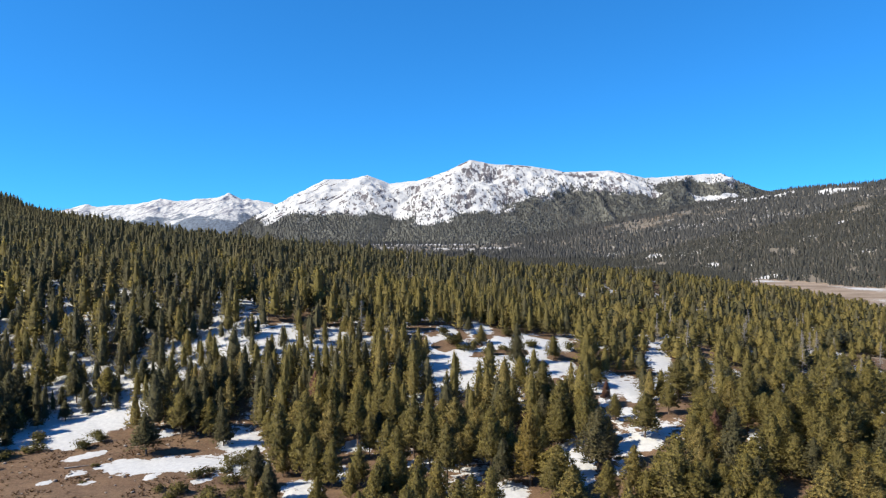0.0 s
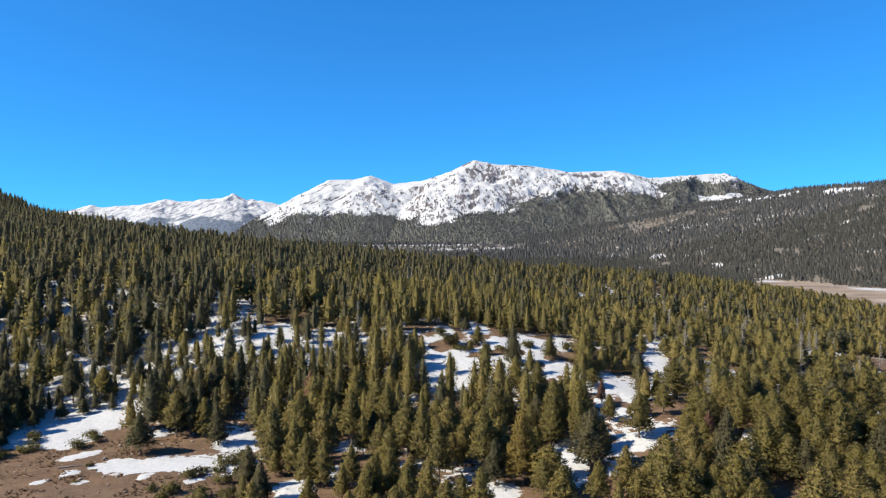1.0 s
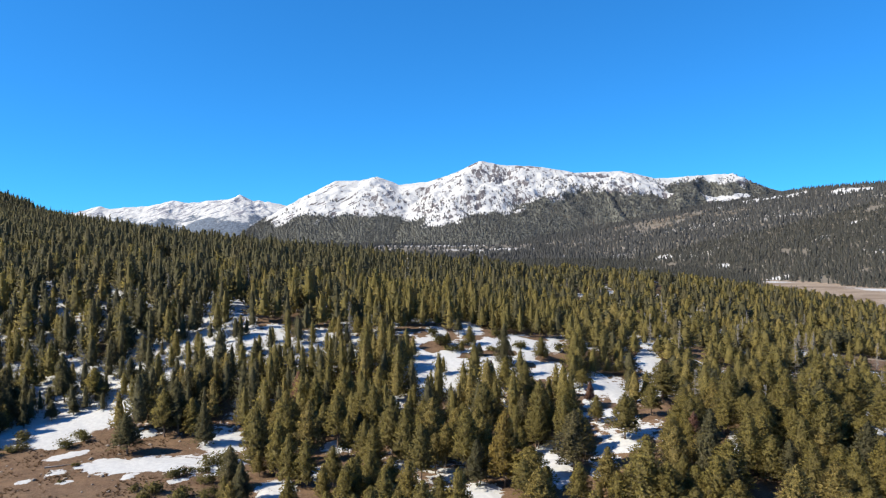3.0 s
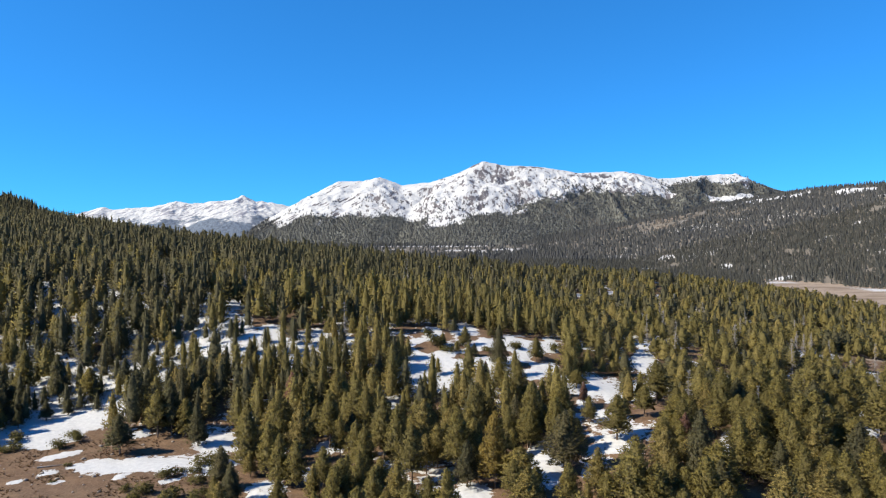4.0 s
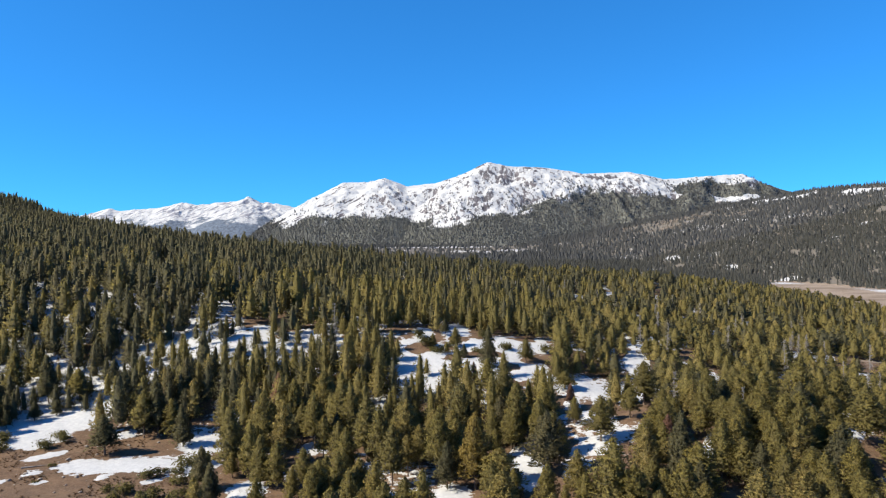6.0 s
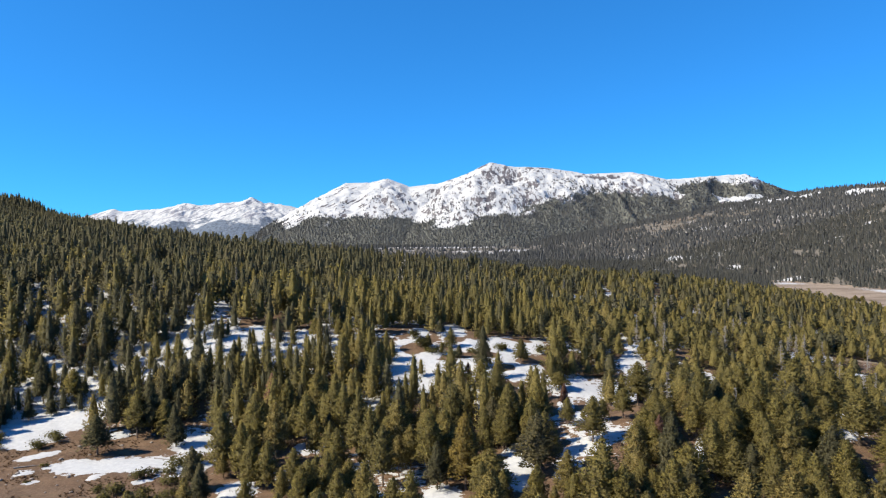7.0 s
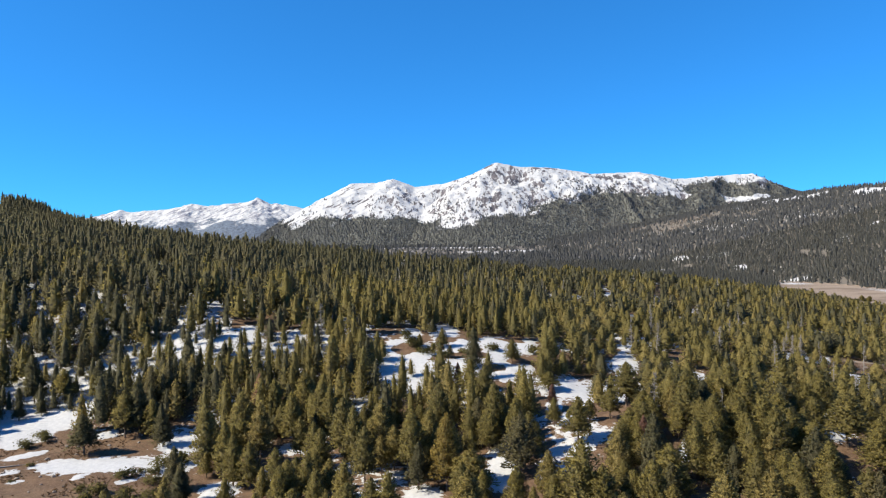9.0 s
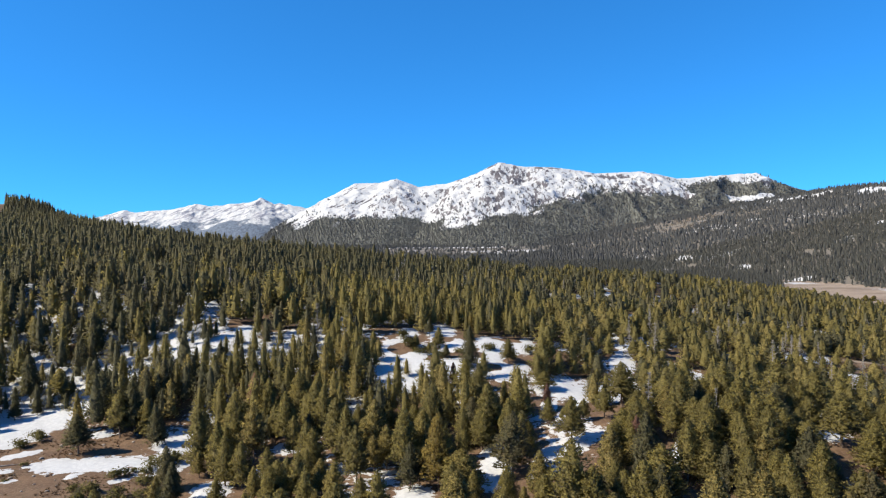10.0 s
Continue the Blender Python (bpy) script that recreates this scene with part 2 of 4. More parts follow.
KNOLL_SNOW = [
    (-3, 231, 5.2, 5.0, 3), (0, 244, 3.9, 8.0, 3), (6, 228, 3.5, 5.8, 1), (12, 252, 5.0, 19.1, -0), (19, 234, 4.6, 7.5, -2), (32, 240, 7.0, 11.7, -5),
    (31, 226, 5.1, 8.1, -5), (43, 242, 3.8, 10.3, -8), (20, 216, 2.5, 5.3, -3), (34, 213, 4.1, 6.0, -6), (40, 219, 3.4, 6.4, -8), (-27, 228, 4.5, 3.9, 9),
    (-20, 236, 4.1, 5.3, 8),
]
GAP_SNOW = [
    (78, 239, 4.6, 14.7, -16), (66, 204, 3.8, 15.4, -15), (55, 194, 2.5, 6.8, -13), (51, 206, 4.3, 11.6, -11), (46, 188, 2.5, 5.2, -11), (49, 178, 2.8, 4.1, -12),
    (48, 159, 4.1, 4.9, -13), (42, 156, 1.9, 4.0, -11), (29, 149, 3.7, 9.8, -7), (12, 138, 4.1, 5.1, -0), (38, 146, 1.5, 3.6, -10), (-24, 169, 4.0, 4.6, 12),
]
HOLLOW_SNOW = [
    (-7, 155, 3.5, 3.7, 7), (-25, 149, 1.9, 4.3, 14), (-55, 171, 5.3, 6.9, 21), (-49, 155, 4.6, 5.5, 22), (-32, 139, 4.1, 6.1, 18), (72, 153, 1.8, 7.5, -22),
    (123, 186, 3.8, 13.9, -31), (110, 163, 2.9, 4.7, -32), (42, 138, 1.6, 2.4, -13), (59, 249, 4.5, 7.1, -11), (69, 252, 4.1, 7.3, -13), (84, 261, 4.2, 6.5, -16),
    (30, 160, 4.4, 3.2, 30), (164, 283, 15.2, 8.0, 38),
]
# bare earth: centre x y, half length, half breadth, turn
BARES = [(-79, 166, 16, 7, 10), (-104, 157, 22, 7, 0), (-90, 142, 40, 9, 3), (-60, 141, 30, 6, 0), (14, 224, 7, 2, 20), (36, 227, 6, 1.6, 10), (59, 177, 3, 6, 0)]
# bare strips on the snowy knoll
KNOLL_EARTH = [(22, 226, 7, 2.6, 5), (41, 225, 7, 3.2, 10), (37, 247, 6, 2.4, 0), (-1, 229, 5, 4, 20), (13, 240, 4, 2.2, 0), (30, 217, 4, 2.5, 0)]
# treeless ground, and thinly wooded ground
CLEARINGS = [
    (-82, 152, 31, 24, 8), (-102, 177, 20, 9, 40), (22, 235, 36, 12, 0), (-36, 229, 9, 4, 0), (-85, 222, 5, 4, 20),
    (50, 192, 6, 12, -10), (62, 183, 5, 8, 0), (190, 287, 24, 7, 8), (-90, 125, 50, 22, 0), (-64, 141, 26, 12, 0), (77, 230, 4, 13, 0),
    (30, 148, 4.5, 12, 0), (38, 142, 3, 11, 0), (48, 152, 5, 8, 0), (7, 134, 7, 8, 0), (-24, 158, 5, 7, 0), (-29, 138, 6, 7, 0),
]
THIN = [(-112, 192, 25, 15, 0), (-60, 216, 36, 11, 0), (8, 220, 36, 9, 0), (60, 201, 16, 20, 0)]

# glades that open in front of the snow gaps
GLADES = [(x + 0.08 * (11 - x), y - 14 - 0.4 * wide, long + 2.2, 15 + 0.4 * wide, 0) for x, y, long, wide, turn in GAP_SNOW + HOLLOW_SNOW[:9] + KNOLL_SNOW[:11]]
CLEARINGS += [(x, y, long + 1, min(wide, 7) + 1, turn) for x, y, long, wide, turn in GAP_SNOW + HOLLOW_SNOW[:9] + KNOLL_SNOW[:11]]
GLADES += [(158, 268, 17, 20, 25), (180, 268, 12, 16, 0), (20, 215, 27, 9, 0)]

# small snowfields far up the eastern slope, each with a lane of open ground before it
LANE_SNOW = [(81, 477, 9), (99, 476, 7), (132, 528, 8), (192, 590, 7), (220, 625, 7), (162, 496, 9), (152, 404, 7), (196, 418, 10), (117, 386, 6), (147, 341, 6), (241, 420, 9), (-172, 395, 8)]
LANES = [(x - 0.075 * (x - 20), y - 0.075 * y, 0.1 * y, 0.5 * wide, math.degrees(math.atan2(y - 5, x - 20))) for x, y, wide in LANE_SNOW]

# far off: snow and bare strips on the hillside, and the open flat at the mountain's foot
HILL_SNOW = [
    (1880, 3040, 75, 130, 0), (1640, 3480, 120, 170, 0), (1560, 3780, 60, 60, 0), (1769, 3324, 60, 40, 0), (984, 1932, 45, 24, 0),
    (834, 2520, 32, 40, 0), (936, 2216, 22, 30, 0), (-190, 3480, 330, 130, 0), (40, 3420, 150, 110, 0), (1500, 2400, 20, 25, 0), (1330, 2300, 16, 22, 0),
]
HILL_BARE = [
    (1121, 3356, 260, 130, 10), (1020, 3220, 130, 110, 0), (880, 3420, 120, 90, 0), (706, 2280, 70, 45, 0), (1254, 2512, 22, 40, 0),
    (290, 3500, 95, 80, 0), (1380, 3150, 110, 50, 0),
]
OPEN_FLAT = [(-90, 3250, 450, 330, 0), (290, 3300, 120, 300, 0)]


def openings(x, y):
    """Small gaps with old snow among the pines of the eastern slope."""
    return smooth(0.16, 0.36, rough(x, y, 24, 3, 95)) * smooth(45, 85, x) * smooth(165, 200, y) * smooth(700, 560, y)


def snow_cover(x, y):
    """How likely snow lies: patches in the woods, more on the left, whole sheets in the clearings."""
    x, y = np.asarray(x, float), np.asarray(y, float)
    s = 0.36 + 0.42 * rough(x, y, 17, 4, 31) - 0.0011 * np.clip(x, -250, 250) + 0.08 * smooth(-50, -100, x)
    s = s + 0.16 * smooth(0.4, 0.6, most(x, y, THIN)) + 0.10 * smooth(190, 225, y) * smooth(330, 260, y)
    s = s + (0.34 + 0.35 * rough(x, y, 130, 4, 33) - s) * smooth(700, 1000, y)
    s = s + 0.32 * openings(x, y) + 0.05 * smooth(0.42, 0.6, most(x, y, GLADES))
    s = np.clip(s, 0.1, 0.75)
    for e in BARES:
        k = ellipse(x, y, *e)
        s = s + (0.22 - s) * smooth(0.4, 0.6, k)
    for e in HILL_BARE:
        s = np.minimum(s, 1.0 - ellipse(x, y, *e))
    for x0, y0, wide in LANE_SNOW:
        s = np.maximum(s, 1.05 * ellipse(x, y, x0, y0, wide, wide + 3))
    for e in CLEARING_SNOW + SLOPE_SNOW + KNOLL_SNOW + GAP_SNOW + HOLLOW_SNOW + HILL_SNOW:
        k = ellipse(x, y, *e)
        s = np.maximum(s, k * 1.05)
    return s - 0.55 * smooth(0.42, 0.6, most(x, y, KNOLL_EARTH))


def most(x, y, ovals):
    k = 0.0
    for e in ovals:
        k = np.maximum(k, ellipse(x, y, *e))
    return k


def meadow_cover(x, y):
    """Dry grass: the valley meadow, and the corner below the clearing."""
    flat = smooth(FLOOR + 1.0, FLOOR + 0.3, land(x, y)) * smooth(500, 700, y) * smooth(2600, 2300, y)
    road = ellipse(x, y, 197, 290, 20, 3.0, 12)
    return np.maximum(np.maximum(flat, 0.39 * smooth(0.45, 0.6, ellipse(x, y, -92, 136, 50, 9, 0))), np.maximum(0.52 * most(x, y, HILL_BARE), road))


def mesh_from(name, verts, faces, material, values=None):
    me = bpy.data.meshes.new(name)
    verts, faces = np.asarray(verts, np.float32), np.asarray(faces, np.int32)
    k = faces.shape[1]
    me.vertices.add(len(verts))
    me.vertices.foreach_set("co", verts.ravel())
    me.loops.add(faces.size)
    me.loops.foreach_set("vertex_index", faces.ravel())
    me.polygons.add(len(faces))
    me.polygons.foreach_set("loop_start", np.arange(0, faces.size, k, dtype=np.int32))
    me.polygons.foreach_set("loop_total", np.full(len(faces), k, np.int32))
    for key, v in (values or {}).items():
        me.attributes.new(key, "FLOAT", "POINT").data.foreach_set("value", np.asarray(v, np.float32).ravel())
    me.materials.append(material)
    me.update(calc_edges=True)
    return me


def sheet(name, x, y, z, material, values=None):
    """A grid of quads over 2-D arrays of places."""
    rows, cols = x.shape
    ids = np.arange(rows * cols).reshape(rows, cols)
    faces = np.stack([ids[:-1, :-1], ids[:-1, 1:], ids[1:, 1:], ids[1:, :-1]], -1).reshape(-1, 4)
    me = mesh_from(name, np.stack([x, y, z], -1).reshape(-1, 3), faces, material, values)
    me.polygons.foreach_set("use_smooth", np.ones(len(faces), bool))
    if me.polygons[0].normal.z < 0:
        me.flip_normals()
    return me


def build_ground():
    ang = np.concatenate([np.linspace(-180, -47, 40), np.linspace(-46, 46, 440), np.linspace(47, 180, 40)])
    rad = np.concatenate([np.linspace(0.0, 80, 12), np.geomspace(84, 4900, 420)])
    a, r = np.meshgrid(np.radians(ang), rad)
    x, y = 11 + r * np.sin(a), 4 + r * np.cos(a)
    z = land(x, y)
    s = snow_cover(x, y)
    z = z + 0.25 * smooth(0.5, 0.8, s) * (r < 600)
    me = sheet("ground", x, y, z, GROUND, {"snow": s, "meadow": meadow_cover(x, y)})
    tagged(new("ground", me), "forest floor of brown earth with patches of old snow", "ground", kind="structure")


build_ground()


def ridge_height(x, y, lines):
    """Highest of the ridges: each a line of (x, y, z) points with a fall to its sides."""
    best = np.full(x.shape, -400.0)
    for fall, pts in lines:
        for (x0, y0, z0), (x1, y1, z1) in zip(pts[:-1], pts[1:]):
            dx, dy = x1 - x0, y1 - y0
            t = np.clip(((x - x0) * dx + (y - y0) * dy) / (dx * dx + dy * dy), 0, 1)
            d = np.hypot(x - x0 - t * dx, y - y0 - t * dy)
            best = np.maximum(best, z0 + t * (z1 - z0) - fall * d)
    return best


MAIN_CREST = [
    (-1160, 4500, 273), (-821, 4500, 447), (-640, 4520, 452), (-524, 4500, 474), (-365, 4500, 416), (-167, 4500, 435), (32, 4500, 501),
    (150, 4500, 560), (198, 4500, 580), (349, 4500, 551), (626, 4500, 535), (864, 4500, 490), (1182, 4500, 501), (1420, 4500, 448),
    (1738, 4500, 467), (1956, 4500, 482), (2056, 4500, 418), (2294, 4500, 355), (2700, 4520, 340), (3400, 4550, 400),
]
MAIN_SPURS = [
    [(-821, 4500, 445), (-990, 4250, 250), (-1300, 3950, 40)],
    [(-524, 4500, 470), (-480, 4300, 330), (-430, 4000, 90)],
    [(-167, 4500, 430), (-260, 4250, 270), (-330, 3950, 60)],
    [(198, 4500, 578), (60, 4300, 400), (-60, 4050, 190), (-80, 3850, 20)],
    [(349, 4500, 550), (330, 4250, 350), (400, 3950, 110)],
    [(740, 4500, 515), (640, 4200, 330), (700, 3900, 110)],
    [(1182, 4500, 500), (1000, 4250, 360), (1040, 3900, 160)],
    [(1738, 4500, 466), (1500, 4200, 330), (1380, 3900, 190)],
    [(1930, 4480, 440), (1880, 4200, 300), (1800, 3950, 230)],
]
FAR_CREST = [
    (-3400, 4850, 200), (-2917, 4850, 241), (-2681, 4850, 297), (-2600, 4850, 280), (-2318, 4850, 294), (-2125, 4850, 337), (-1990, 4850, 318),
    (-1848, 4850, 334), (-1700, 4850, 340), (-1650, 4850, 358), (-1612, 4850, 380), (-1575, 4850, 352), (-1549, 4850, 318), (-1463, 4850, 338), (-1250, 4850, 289), (-1000, 4850, 230),
]
FAR_SPURS = [
    [(-2681, 4850, 290), (-2500, 4600, 130)], [(-2125, 4850, 330), (-1950, 4600, 150)],
    [(-1848, 4850, 330), (-1750, 4550, 110)], [(-1612, 4850, 360), (-1450, 4550, 100)],
    [(-2900, 4700, 140), (-2300, 4650, 170), (-1700, 4620, 150), (-1300, 4600, 130)],
]


MAIN_LINES = [(0.62, MAIN_CREST)] + [(0.72, c) for c in MAIN_SPURS]
FAR_LINES = [(0.55, FAR_CREST)] + [(0.75, c) for c in FAR_SPURS]


def mountain_height(x, y, lines, grain, seed, crisp=0.1):
    z = ridge_height(x, y, lines)
    folds = 1 - np.abs(rough(x, y, grain * 6, 5, seed, 0.55)) * 2.4
    top = ridge_height(x, y, lines[:1])
    keep = smooth(0, 120, np.abs(top - z) + np.abs(y - lines[0][1][0][1]))
    keep = crisp + (1 - crisp) * keep
    z = z + ((folds - 0.6) * grain * 0.8 + rough(x, y, grain * 1.4, 4, seed + 3, 0.6) * grain * 0.5) * keep * smooth(60, 330, z)
    z = z + rough(x, y, 26, 2, seed + 5) * 3
    return np.maximum(z, land(x, y) - 4)


def main_height(x, y):
    return mountain_height(x, y, MAIN_LINES, 55, 41)


# open snow on the wooded eastern shoulder
SHOULDER_SNOW = [(1740, 4235, 95, 80, 0), (1930, 4190, 110, 70, 0), (2190, 4200, 60, 50, 0), (1900, 4470, 150, 60, 0), (1400, 4290, 70, 40, 0)]


# bare cliffs below the crest
CLIFFS = [(914, 4425, 110, 40, 0), (518, 4478, 130, 20, 0), (152, 4484, 36, 20, 0), (200, 4385, 60, 40, 0), (300, 4340, 60, 60, 20), (1040, 4440, 60, 30, 0), (30, 4360, 50, 50, 0)]


# the upper edge of the woods along the mountain: x, height
WOODS_EDGE = [
    (-1300, 150), (-950, 160), (-600, 150), (-400, 180), (-180, 168), (0, 180), (150, 217), (345, 255), (540, 312), (735, 330),
    (920, 345), (1020, 328), (1110, 308), (1300, 328), (1440, 412), (1670, 445), (1760, 430), (2030, 412), (2150, 520),
]


def tree_line(x, y):
    """0 in open snow, 1 in thick woods: the woods climb higher towards the east."""
    edge = np.interp(x, [p[0] for p in WOODS_EDGE], [p[1] for p in WOODS_EDGE])
    z = main_height(x, y) + rough(x, y, 110, 5, 57, 0.6) * 95 - edge + 22 * smooth(700, 300, x) * smooth(-350, -50, x) - 22 * smooth(-150, -400, x)
    open_snow = smooth(0.42, 0.56, most(x, y, SHOULDER_SNOW) + 0.12 * rough(x, y, 70, 3, 58))
    return smooth(65, -65, z) * (1 - 0.85 * open_snow)


def build_mountain(name, x0, x1, y0, y1, cols, rows, lines, grain, material, label, seed, crisp=0.1):
    x, y = np.meshgrid(np.linspace(x0, x1, cols), np.linspace(y0, y1, rows))
    me = sheet(name, x, y, mountain_height(x, y, lines, grain, seed, crisp), material, {"woods": tree_line(x, y), "cliff": most(x, y, CLIFFS)} if lines is MAIN_LINES else None)
    return tagged(new(name, me), label, "mountain", kind="structure")


build_mountain("mountain", -1900, 3600, 3500, 4960, 500, 165, MAIN_LINES, 55, MOUNTAIN,
               "broad snow-covered mountain with dark rock and wooded foot", 41)
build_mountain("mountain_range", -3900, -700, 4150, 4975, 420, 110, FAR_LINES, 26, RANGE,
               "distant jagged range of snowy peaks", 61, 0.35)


# ---- trees ----
def part(name, me, parent, label=""):
    ob = new(name, me)
    ob.parent = parent
    if label:
        tagged(ob, label)
    return ob


def girth(u, full):
    """The crown's half width along its height u, from the lowest branches to the tip, as a share of the widest."""
    return np.minimum(1.0, 0.78 + 2.0 * u) * (1 - u ** full) ** 0.8


def with_normals(tris, normals, dry=0.0):
    """Corners with their rounded normals and how dry they are beside them, each face turned to its normals' side: (n, 3, 7)."""
    normals = normals.reshape(tris.shape)
    wrong = (np.cross(tris[:, 1] - tris[:, 0], tris[:, 2] - tris[:, 0]) * normals[:, 0]).sum(1) < 0
    tris, normals = tris.copy(), normals.copy()
    tris[wrong], normals[wrong] = tris[wrong][:, [1, 0, 2]], normals[wrong][:, [1, 0, 2]]
    dry = np.broadcast_to(np.reshape(dry, (-1, 1, 1)), (len(tris), 3, 1))
    return np.concatenate([tris, normals, dry], -1)


def unit(v):
    return v / np.linalg.norm(v, axis=-1, keepdims=True)


def crown_triangles(rng, height, radius, bare, tufts, leaf, ragged=0.2, full=1.7):
    """Sprays of upswept needles over the ends of branches that reach unevenly far: slim triangles with normals."""
    u = rng.uniform(0, 1, 4 * tufts)
    u = u[rng.uniform(0, 1, len(u)) < girth(u, full) + 0.05][:tufts]
    a = rng.uniform(0, 2 * math.pi, len(u))
    lobes = 0.0
    for k in range(6):
        lobes = lobes + np.sin(rng.integers(2, 9) * a + rng.uniform(-40, 40) * u + rng.uniform(0, 6.28))
    depth = 1 - 0.42 * rng.uniform(0, 1, len(u)) ** 2.2
    reach = radius * (girth(u, full) * (1 + 0.42 * ragged * lobes) * depth) + 0.006 * height
    way = np.stack([np.cos(a), np.sin(a), 0 * a], -1)
    c = way * reach[:, None]
    c[:, 2] = height * (bare + (1 - bare) * u) + reach * (0.3 * u - 0.12 - 0.1 * lobes * ragged) + rng.normal(0, 0.006 * height, len(u))
    outward = unit(way + np.stack([0 * u, 0 * u, 0.45 + 0.45 * u], -1))
    d = unit(way * (0.75 - 0.5 * u)[:, None] + np.array([0, 0, 0.55]) + rng.normal(0, 0.38, c.shape))
    edge = unit(np.cross(d, outward + rng.normal(0, 0.35, c.shape)))
    size = leaf * rng.uniform(0.6, 1.3, (len(c), 1)) * (1.0 - 0.35 * u[:, None])
    tris = np.stack([c - d * 0.4 * size - edge * 0.27 * size, c - d * 0.4 * size + edge * 0.27 * size, c + d * 0.75 * size], 1)
    normals = np.repeat(unit(outward + rng.normal(0, 0.16, c.shape))[:, None], 3, 1)
    w = 0.012 * height
    tip = np.array([[[w, 0, height * 0.94], [-w, w, height * 0.94], [0, 0, height * 1.01]]])
    dry = np.append(rng.uniform(0, 1, len(u)) < 0.5 * (1 - u) ** 2 + 0.9 * (0.85 - depth), 0.0)
    return with_normals(np.concatenate([tris, tip]), np.concatenate([normals, np.tile(np.array([0, -0.6, 0.8]), (1, 3, 1))]), dry)


def core_triangles(rng, height, radius, bare, sides=6, rings=3, full=1.7, fill=0.6, dry=0.5):
    """The dense inside of a crown, a lumpy closed body that follows its outline."""
    us = np.linspace(0.03, 0.88, rings + 1)
    a = np.linspace(0, 2 * math.pi, sides, endpoint=False)
    loops = []
    for tier, u in enumerate(us):
        r = (1.05 if tier % 2 else 0.95) * fill * radius * girth(u, full) * rng.uniform(0.8, 1.1, sides)
        z = height * (bare + (1 - bare) * u) + rng.uniform(-0.02, 0.02, sides) * height
        loops.append(np.stack([np.cos(a) * r, np.sin(a) * r, z], -1))
    out = []
    for lo, hi in zip(loops[:-1], loops[1:]):
        ln, hn = np.roll(lo, -1, 0), np.roll(hi, -1, 0)
        out += [np.stack([lo, ln, hn], 1), np.stack([lo, hn, hi], 1)]
    low, first = np.array([0, 0, height * bare]), loops[0]
    out.append(np.stack([np.roll(first, -1, 0), first, np.broadcast_to(low, first.shape)], 1))
    out.append(np.stack([loops[-1], np.roll(loops[-1], -1, 0), np.broadcast_to(np.array([0, 0, height * 0.95]), first.shape)], 1))
    tris = np.concatenate(out)
    return with_normals(tris, outward_of(tris, height, rng), dry)


def cone_triangles(rng, height, radius, low, sides=4):
    a = np.linspace(0, 2 * math.pi, sides, endpoint=False) + rng.uniform(0, 1.5)
    r = radius * rng.uniform(0.85, 1.15, sides)
    ring = np.stack([np.cos(a) * r, np.sin(a) * r, np.full(sides, low)], -1)
    tris = np.stack([ring, np.roll(ring, -1, 0), np.broadcast_to(np.array([0, 0, height]), ring.shape)], 1)
    return with_normals(tris, outward_of(tris, height, rng))


def outward_of(tris, height, rng, unruly=0.16):
    """A rounded normal for each corner: away from the stem, up towards the top, a little unruly."""
    c = tris.reshape(-1, 3)
    n = np.stack([c[:, 0], c[:, 1], np.zeros(len(c))], -1)
    n /= np.linalg.norm(n, axis=1, keepdims=True) + 1e-6
    n[:, 2] = 0.7 + 0.4 * np.clip(c[:, 2] / height, 0, 1)
    n += np.repeat(rng.normal(0, unruly, (len(tris), 3)), 3, 0)
    return n / np.linalg.norm(n, axis=1, keepdims=True)


def trunk_triangles(height, radius, sides=6, lean=0.0):
    rings, cuts = [], (0, 0.04, 0.3, 0.65, 1.0)
    for c in cuts:
        a = np.linspace(0, 2 * math.pi, sides, endpoint=False)
        r = radius * (1.35 if c == 0 else 1.0) * (1 - 0.88 * c)
        rings.append(np.stack([np.cos(a) * r + lean * c * c * height, np.sin(a) * r, np.full(sides, c * height - 0.4 * (c == 0))], -1))
    tris = []
    for lo, hi in zip(rings[:-1], rings[1:]):
        ln, hn = np.roll(lo, -1, 0), np.roll(hi, -1, 0)
        tris += [np.stack([lo, ln, hn], 1), np.stack([lo, hn, hi], 1)]
    return np.concatenate(tris)


def stick_triangles(p, q, r):
    """A thin three-sided limb from p to q."""
    p, q = np.array(p, float), np.array(q, float)
    d = (q - p) / np.linalg.norm(q - p)
    e = np.cross(d, [0.31, 0.2, 0.93])
    e /= np.linalg.norm(e)
    f = np.cross(d, e)
    ring = [p + r * (math.cos(a) * e + math.sin(a) * f) for a in (0, 2.1, 4.2)]
    return np.array([[ring[k], ring[(k + 1) % 3], q] for k in range(3)])


def mesh_of(name, tris, material):
    n, outward = len(tris), None
    dry = np.zeros(3 * n)
    if tris.shape[2] == 7:
        tris, outward, dry = tris[..., :3], tris[..., 3:6], tris[..., 6]
    me = mesh_from(name, tris.reshape(-1, 3), np.arange(3 * n).reshape(n, 3), material, {"tone": np.zeros(3 * n), "dry": dry})
    if outward is not None:
        me.attributes.new("outward", "FLOAT_VECTOR", "POINT").data.foreach_set("vector", np.asarray(outward, np.float32).ravel())
    return me


